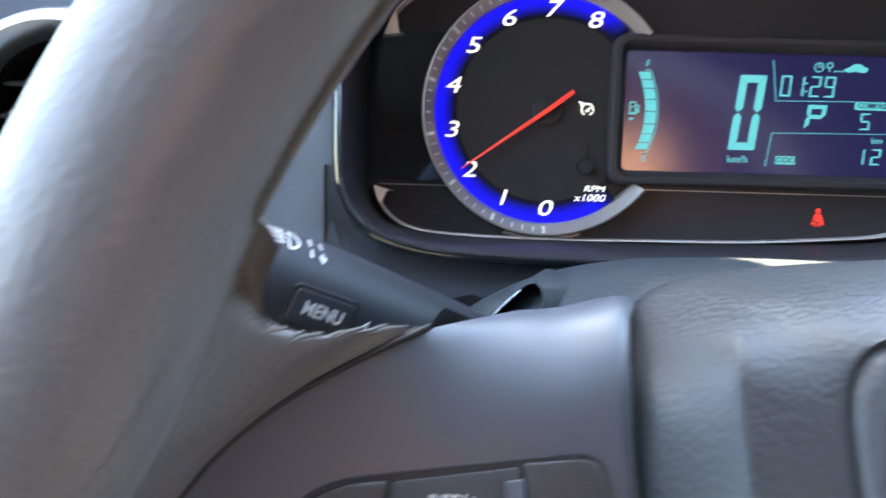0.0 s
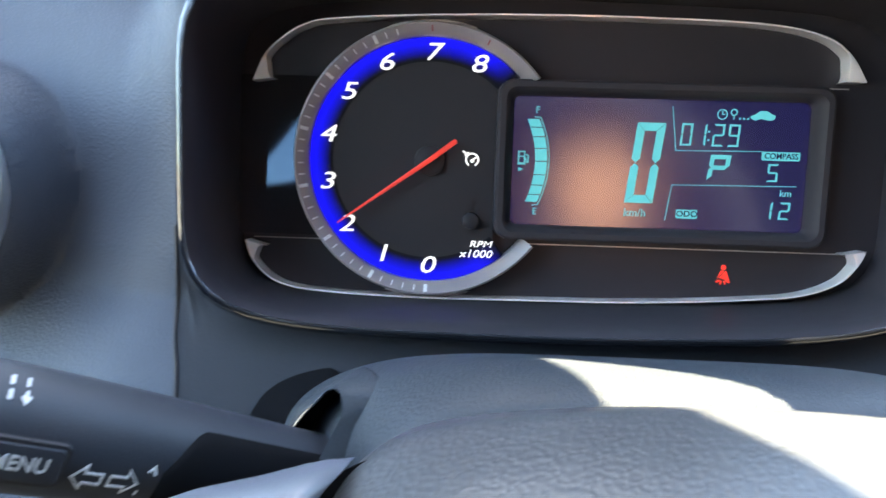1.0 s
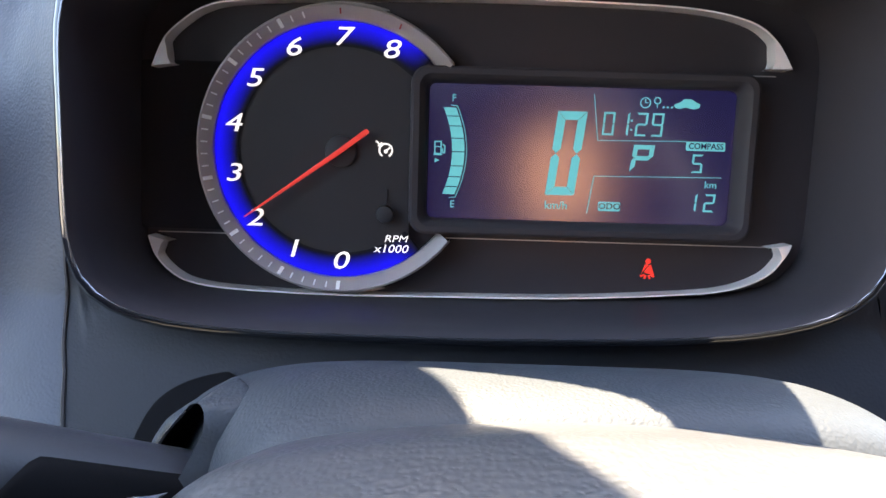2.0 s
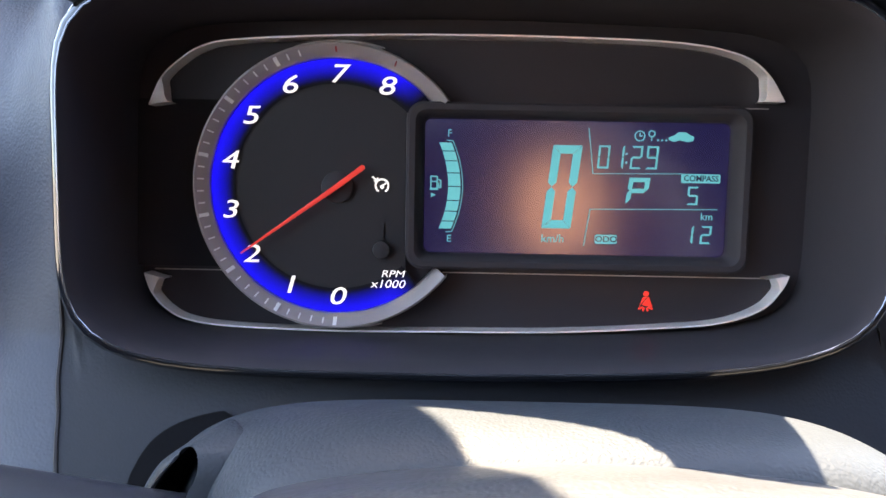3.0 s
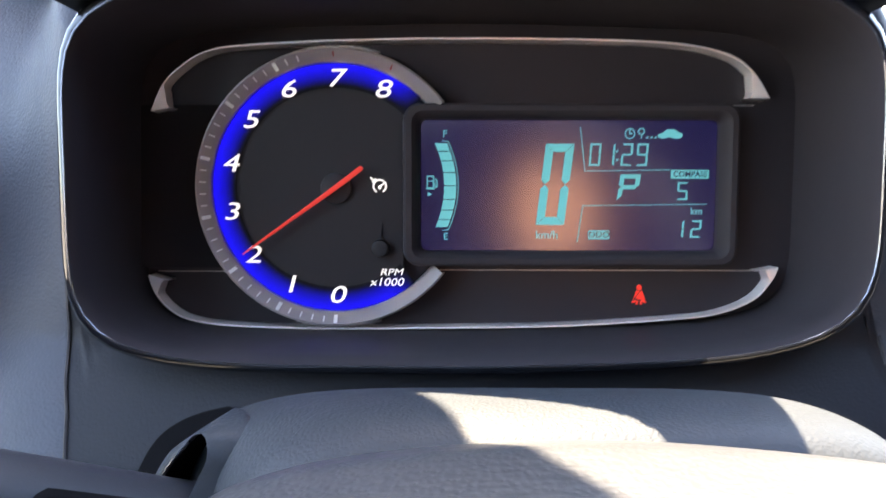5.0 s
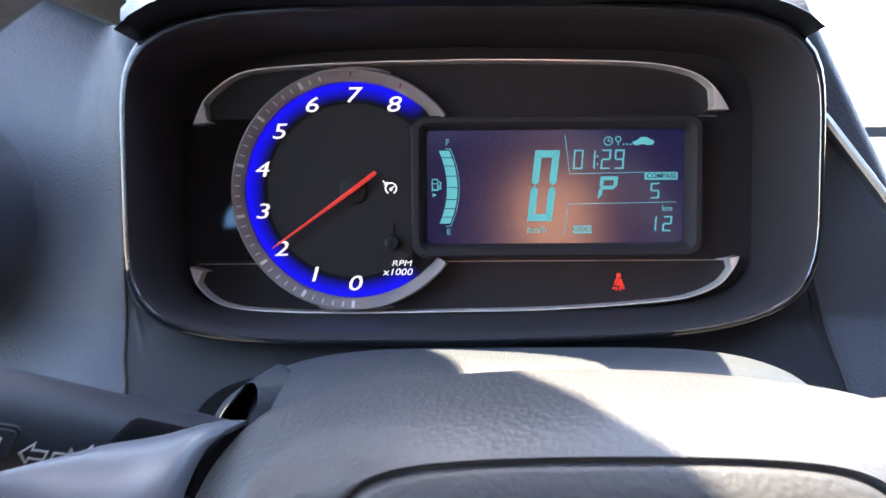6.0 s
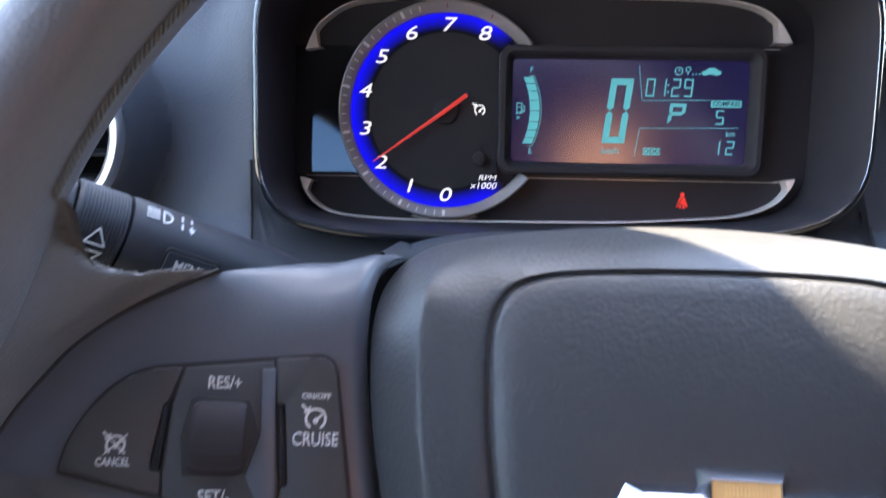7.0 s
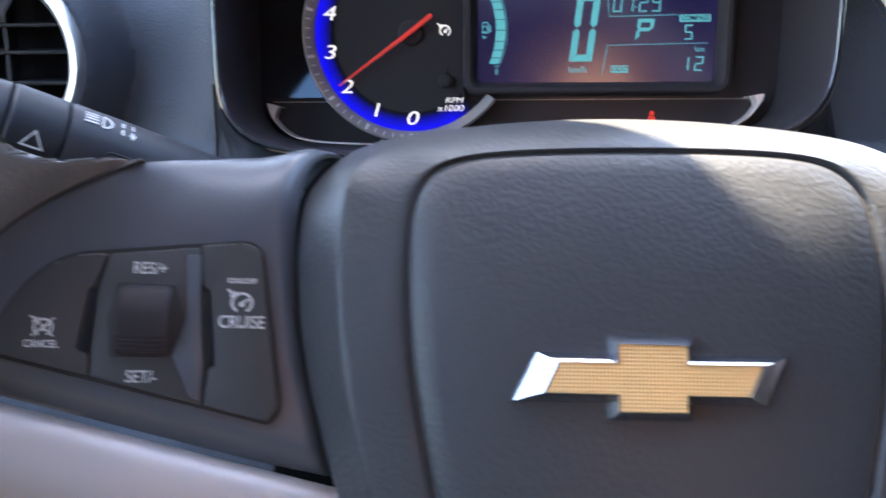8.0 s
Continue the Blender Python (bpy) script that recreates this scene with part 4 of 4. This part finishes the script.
def web(u, v):
    """Leather that runs from the edge of the spoke out to the rim. u: down the edge (below 0: rolled back behind it), v: outwards."""
    k = max(u, 0.0)
    edge = WEB_EDGE[min(int(k * 47 + 0.5), 47)]
    p = on_spoke(edge)
    goal = rim_point(ROOT + radians(36) * k, radians(180 - 62 * k**0.7))
    first = on_spoke(WEB_EDGE[0])
    top = smooth_line([first, (-0.1355, 0.0526, -0.0020), (-0.1440, 0.0500, 0.0050), (-0.1497, 0.0503, 0.0115), (-0.1520, 0.0520, 0.0185), (-0.1520, 0.0555, 0.0250), rim_point(ROOT, math.pi)], 33)
    t = top[round(v * 32)]
    line0 = first.lerp(rim_point(ROOT, math.pi), v)
    q = p.lerp(goal, v) + (t - line0) * (1 - k) ** 2 + Vector((0.0, 0.0, -0.006 * math.sin(math.pi * v) * k))
    if u < 0:
        f = -u / 0.3
        q += Vector((0.002 * f, -0.0015 * f + 0.0012 * math.sin(math.pi * f), -0.006 * f)) * ease(0.0, 0.25, v) + Vector((0.0, -0.003 * f, -0.008 * f)) * (1 - ease(0.0, 0.25, v))
    return q


WEB_EDGE = smooth_line([(x * 0.001, y * 0.001, 0) for x, y in ((-127.4, 53.4), (-139.5, 46.9), (-149.9, 40.2), (-158.5, 32.5), (-164.1, 24.8), (-169.5, 16.1), (-173.4, 6.3), (-176.8, -9.9), (-174, -26))], 48)
both("spoke_leather", sheet(lambda a, b: web(-0.3 + 1.3 * a, b), 64, 33), LEATHER, "leather at the spoke's root", 60)
both("spoke_seam", tube([on_spoke(p) + Vector((0, 0, 0.0006)) for p in WEB_EDGE], 0.0006, 8), DARK, "dark joint along the leather")


def lower_trim(u, v):
    x = -0.1760 + (0.1760 - 0.074) * u
    low = table(SPOKE_LOW, x * 1000) * 0.001
    y = low - 0.0015 - 0.0235 * v + 0.006 * (1 - ease(0, 0.12, u)) * (v - 0.3)
    bulge = 0.0045 * math.sin(math.pi * min(v * 1.0, 1)) ** 0.6
    return x, y, spoke_plane(x) - 0.0012 + bulge - 0.004 * (1 - ease(0, 0.06, u))


both("spoke_trim", sheet(lower_trim, 48, 16, back=(0, 0, -0.003)), SHELL, "satin silver lower trim", 60)


def lower_spoke(u, v):
    x = -0.172 + (0.172 - 0.066) * u
    low = table(SPOKE_LOW, x * 1000) * 0.001
    return x, low - 0.027 - 0.018 * v - 0.02 * u * v, spoke_plane(x) - 0.003 - 0.012 * v


both("lower_spoke", sheet(lower_spoke, 24, 8, back=(0, 0, -0.003)), SOFT)
part("hub", lathe([(0.0, 0.055), (0.05, 0.06), (0.075, 0.05)], 32), DARK, wheel, m=Matrix.Translation((0, -0.005, -0.05)) @ Matrix.Rotation(radians(90), 4, "Y"))

# added near-black plate that stands in for the shade behind the pad
part("gap_backing", prism([(-0.100, -0.05), (0.100, -0.05), (0.097, 0.036), (0.094, 0.055), (0.088, 0.062), (0.078, 0.067), (-0.078, 0.067), (-0.088, 0.062), (-0.094, 0.055), (-0.097, 0.036)], -0.050, -0.043), SHADE_AND_SLEEVE, wheel)
# ---- switch panel on the spoke ----
tiltx = Vector((1, 0, -0.25)).normalized()
tiltz = Vector((0.25, 0, 1)).normalized()
PANEL = Matrix(((tiltx.x, 0, tiltz.x, -0.1225), (0, 1, 0, 0.010), (tiltx.z, 0, tiltz.z, -0.0060), (0, 0, 0, 1)))
MM = 0.001


def plate(points, r, low, high, bevel):
    return prism(soften([(x * MM, y * MM) for x, y in points], r), low, high, bevel)


def lobe(grow):
    """The rounded outer side of the left switch."""
    return [(p.x, p.y) for p in smooth_line([(-36.0 - grow, -6.8 - grow), (-34.9 - grow, -1.0), (-32.0 - grow, 5.4), (-27.6 - grow, 11.2 + grow * 0.6), (-22.6, 15.6 + grow), (-17.0, 17.6 + grow)], 16)]


def shoulder(grow):
    """The rounded upper corner of the right switch."""
    return [(p.x, p.y) for p in smooth_line([(20.4, 22.0 + grow), (23.6, 22.0 + grow), (26.0 + grow * 0.7, 20.6 + grow * 0.7), (27.0 + grow, 17.6)], 9)]


OUT = lobe(0.9) + shoulder(0.9) + [(34.2, -19.8), (31.4, -24.6)]
part("switch_well", plate(OUT, 0.002, -0.002, 0.0004, 0.0), DARK, wheel, "dark joint round the switches", m=PANEL)
cancel = part("cancel_button", plate(lobe(0) + [(-10.9, 18.2), (-13.4, 9.4), (-14.4, 9.0), (-16.2, -6.2), (-13.4, -6.6), (-13.0, -12.4)], 0.0012, 0, 0.0016, 0.0004), SOFT, wheel, "push button", m=PANEL)
cruise = part("cruise_button", plate([(11.6, 21.2)] + shoulder(0) + [(33.0, -19.6), (30.6, -23.4), (14.9, -19.6), (15.2, -10.2), (16.8, -10.0), (14.6, 9.8), (12.9, 10.2)], 0.0010, 0, 0.0016, 0.0004), SOFT, wheel, "push button", m=PANEL)
for pts in ([(-15.6, -6.0), (-13.9, 8.4), (-12.9, 8.6), (-13.6, -6.3)], [(13.2, 9.4), (14.2, 9.2), (16.2, -9.4), (15.1, -9.6)]):
    part("switch_rib", plate(pts, 0.0003, 0, 0.0022, 0.0003), SMOOTH, wheel, m=PANEL)
rocker = part("rocker", plate([(-10.2, 18.0), (11.0, 20.6), (12.2, 10.1), (14.3, -10.0), (14.1, -19.4), (-12.3, -12.6), (-12.9, -6.4), (-12.3, 9.1)], 0.0006, 0, 0.0014, 0.0004), SOFT, wheel, "thumb switch plate", m=PANEL)
part("roller_well", plate([(-7.8, 11.2), (6.4, 10.8), (9.0, 2.7), (6.0, -7.2), (-8.4, -7.8), (-9.8, 1.5)], 0.0008, 0, 0.0019, 0.0002), DARK, rocker, m=PANEL)
# lighter plastic puts the light caught by the slope into its colour
part("slope", prism([(x * MM, y * MM) for x, y in ((-1.9, 18.4), (1.3, 18.8), (1.9, 9.0), (3.4, -10.0), (3.2, -18.2), (1.0, -17.4), (-3.9, -7.4), (-1.1, 2.7))], 0, 0.0010, 0.0003), SPOKE, rocker, "sloping side, made lighter for the light it catches", m=PANEL @ Matrix.Translation((0.0103, 0, 0.0010)) @ Matrix.Rotation(radians(5), 4, "Y"))


def roller(u, v):
    a = radians(-8 + 196 * v)
    x = -0.0068 + 0.0124 * u
    r = 0.0082 * (1 - 0.10 * (2 * u - 1) ** 8)
    if 0.62 < v < 0.96:
        r += 0.00022 * math.sin(v * 150)
    return x * (1 + 0.02 * math.sin(a)), r * math.cos(a) * 1.08, 0.0002 + 0.62 * r * math.sin(a)


part("roller", sheet(roller, 20, 72), GLOSS, rocker, "ribbed thumb roller", 40, m=PANEL @ Matrix.Translation((-0.0002, 0.0014, 0.0012)))


def word(text, size, x, y, parent, z=0.00165, wide=0.8):
    part("lettering", lettering(text, size * MM, 0, 0.00004, 0.0001, wide), PRINT, parent, m=PANEL @ Matrix.Translation((x * MM, y * MM, z)))


word("RES/+", 4.3, -0.4, 14.6, rocker)
word("SET/-", 4.3, -0.6, -12.6, rocker)
word("CRUISE", 4.6, 22.8, 1.5, cruise, wide=0.78)
word("ON/OFF", 2.0, 22.4, 12.2, cruise, wide=1.0)
word("CANCEL", 2.6, -24.4, -4.9, cancel, wide=0.78)
part("cruise_sign", cruise_sign.copy(), PRINT, cruise, m=PANEL @ Matrix.Translation((0.0226, 0.0066, 0.00155)) @ Matrix.Scale(0.72, 4))
sign2 = join([cruise_sign.copy(), bar((-0.0040, -0.0036), (0.0040, 0.0040), 0.0006), bar((-0.0040, 0.0040), (0.0040, -0.0036), 0.0006)])
part("cancel_sign", sign2, PRINT, cancel, m=PANEL @ Matrix.Translation((-0.0242, -0.0008, 0.00155)) @ Matrix.Scale(0.6, 4))

# ---- emblem: a plain gold cross bar in a chrome frame ----
EM_OUT = [(-31.4, -6.0), (-25.4, 5.4), (-9.4, 5.2), (-9.4, 9.6), (10.2, 9.3), (10.2, 5.0), (31.4, 5.2), (26.4, -6.0), (10.0, -5.8), (9.6, -9.6), (-9.4, -9.8), (-9.4, -5.8)]
EM_IN = [(-23.6, -3.5), (-20.4, 3.1), (-7.2, 3.1), (-7.2, 7.3), (7.8, 7.1), (7.8, 3.0), (24.0, 3.0), (21.0, -3.6), (7.6, -3.6), (7.4, -7.4), (-7.2, -7.5), (-7.2, -3.6)]


def blend_loop(f):
    return [(o[0] * (1 - f) + i[0] * f, o[1] * (1 - f) + i[1] * f) for o, i in zip(EM_OUT, EM_IN)]


def flat_loop(points, z):
    return [Vector((x * MM, y * MM, z)) for x, y in points]


def facet_loop(f, z):
    """The ridge of the bevel, with a twist at the two ends."""
    out = flat_loop(blend_loop(f), z)
    for i, dz in ((0, -0.0012), (1, 0.0006), (6, 0.0006), (7, -0.0012)):
        out[i].z += dz
    return out


emblem_frame = part("emblem_frame", rings([flat_loop(EM_OUT, -0.001), flat_loop(EM_OUT, 0.0014), flat_loop(blend_loop(0.10), 0.0021), facet_loop(0.62, 0.0046), flat_loop(blend_loop(0.92), 0.0056), flat_loop(EM_IN, 0.0046), flat_loop(EM_IN, 0.0040)]), CHROME, wheel, "polished chrome emblem frame", 10, m=Matrix.Translation((0, 0, 0.0012)))
part("emblem_field", prism([(x * MM, y * MM) for x, y in EM_IN], 0, 0.0050), GOLD, emblem_frame, "gold emblem field", m=Matrix.Translation((0, 0, 0.0012)))

# ---- stitching on the rim's inner side ----
stitches = []
for k in range(120):
    a = ROOT - radians(0.55) * k
    p, q = rim_point(a, radians(187), 0.0002), rim_point(a - radians(0.8), radians(176), 0.0003)
    stitches.append(tube([p, (p + q) / 2 + (q - p).cross(Vector((0, 0, 1))) * 0.08, q], [0.0002, 0.00042, 0.0002], 6))
for k in range(15):
    v = 0.03 + k / 15 * 0.94
    p, q = Vector(web(-0.05, v)), Vector(web(0.035, min(v + (0.07 if k % 2 else -0.012), 1)))
    lift = Vector((0, 0.0007, 0.0007))
    stitches.append(tube([p + lift * 0.5, (p + q) / 2 + lift * 1.0, q + lift * 0.5], [0.0003, 0.0004, 0.0003], 6))
st = part("stitching", join(stitches), THREAD, wheel, "grey zigzag stitching")
st["kind"] = "stuff"


# ---- the closed cabin around ----
def slab(points, thick):
    """A flat wall through the given corners, thickened away from the cabin."""
    p = [Vector(q) for q in points]
    n = (p[1] - p[0]).cross(p[2] - p[0]).normalized()
    mid = sum(p, Vector()) / len(p)
    if n.dot(mid - Vector((0.2, -0.6, 0))) < 0:
        n = -n
    return rings([p, [q + n * thick for q in p]], True, True)


def glass_z(y):
    """Height of the windscreen's plane."""
    return 0.10 + (0.55 - y) * 0.515


# the roof starts this far back so the sun reaches the tan block
FRONT = -0.60  # the roof's front edge
TOP = glass_z(FRONT)
solo("roof", slab([(-0.62, FRONT, TOP), (1.0, FRONT, TOP), (1.0, -3.4, TOP), (-0.62, -3.4, TOP)], 0.03), LINER, "grey fabric roof lining of the car", "roof lining", kind="structure")
solo("floor", slab([(-0.62, 0.62, -0.70), (1.0, 0.62, -0.70), (1.0, -3.4, -0.70), (-0.62, -3.4, -0.70)], 0.03), CARPET, "dark carpeted car floor", "floor", kind="structure")
solo("wall_rear", slab([(-0.62, -3.4, -0.70), (1.0, -3.4, -0.70), (1.0, -3.4, TOP), (-0.62, -3.4, TOP)], 0.03), CARPET, "dark rear end of the cabin", "rear wall", kind="structure")
# unseen; rear opening and broad pillar cut to shape the side panel's reflection
LEFT = [((0.62, -0.70), (-3.4, -0.70), (-3.4, -0.15), (0.62, -0.15)), ((0.62, -0.15), (-1.62, -0.15), (-1.62, -0.13), (0.62, -0.13)), ((-1.08, -0.13), (-1.64, -0.13), (-1.95, TOP), (-1.30, TOP)), ((-1.63, -0.15), (-3.4, -0.15), (-3.4, 0.32), (-2.6, 0.235), (-2.1, 0.165), (-1.63, 0.11)), ((-1.72, 0.150), (-2.05, 0.31), (-2.28, 0.43), (-3.4, 0.47), (-3.4, TOP), (-1.96, TOP))]
for k, quad in enumerate(LEFT):
    solo("wall_left_%d" % (k + 1), slab([(-0.62, y, z) for y, z in quad], 0.03), SMOOTH, "unseen dark grey side wall closing the cabin", "door", kind="structure")
for k, quad in enumerate([((0.62, -0.70), (-3.4, -0.70), (-3.4, 0.06), (0.62, 0.06)), ((0.10, 0.06), (-3.4, 0.06), (-3.4, TOP), (-0.50, TOP))]):
    solo("wall_right_%d" % (k + 1), slab([(1.0, y, z) for y, z in quad], 0.03), SMOOTH, "unseen dark grey side wall closing the cabin", "door", kind="structure")
solo("wall_front", slab([(-0.62, 0.62, -0.70), (1.0, 0.62, -0.70), (1.0, 0.62, 0.10), (-0.62, 0.62, 0.10)], 0.03), DARK, "dark bulkhead", "wall", kind="structure")
# unseen sun block in the windscreen's plane: its edge is drawn to bound the sunlight on the wheel
EDGE_LINE = [(-0.292, 0.55), (-0.0588, -0.0056), (-0.0478, -0.0318), (-0.0375, -0.064), (-0.0350, -0.0720), (-0.0264, -0.0862), (-0.0218, -0.0955), (-0.0175, -0.1005), (-0.0143, -0.1037), (-0.0103, -0.1070), (-0.0060, -0.1096), (-0.0015, -0.1113), (0.0041, -0.1123), (0.0095, -0.1121), (0.020, -0.1105), (0.05, -0.107), (0.12, -0.105)]
shade = EDGE_LINE + [(0.12, -0.20), (-0.24, -0.20), (-0.285, 0.004), (-0.12, 0.047)]
solo("pillar", slab([(x, y, glass_z(y)) for x, y in shade], 0.015), LINER, "unseen block that shapes the sunlight on the wheel", "pillar", kind="structure")
# second unseen block, added to keep the sun off the dash's left
solo("left_sun_block", slab([(x, y, glass_z(y) + 0.02) for x, y in ((-0.62, 0.26), (-0.24, 0.165), (-0.150, 0.080), (-0.118, 0.058), (-0.290, 0.010), (-0.62, -0.05))], 0.015), LINER, "unseen block that keeps the sun off the left dash", "pillar", kind="structure")
# unseen seat behind the wheel; its tan block is added for the warm reflection in the display
seat = thing("unseen_seat", "unseen dark seat with an added sunlit tan block mirrored in the display", "seat", pose(0.16, -0.72, -0.60))
part("backrest", prism(rounded(-0.22, 0.0, 0.22, 0.44, 0.06), 0, 0.12, 0.03), SMOOTH, seat, m=Matrix.Translation((0, -0.10, 0)) @ Matrix.Rotation(radians(98), 4, "X"))
part("mirrored_block", prism(rounded(-0.002, 0.50, 0.112, 0.67, 0.05), 0, 0.09, 0.03), TAN, seat, m=Matrix.Rotation(radians(94), 4, "X"))
part("cushion", prism(rounded(-0.22, -0.1, 0.22, 0.40, 0.06), 0, 0.12, 0.03), SMOOTH, seat, m=Matrix.Translation((0, 0, -0.08)))
solo("ground", sheet(lambda u, v: (-400 + 800 * u, -400 + 800 * v, -1.15), 9, 9), material("pale concrete", (0.27, 0.26, 0.24), 0.9, grain=0.3, grain_size=0.01), "pale concrete ground under the car", "ground", kind="structure")
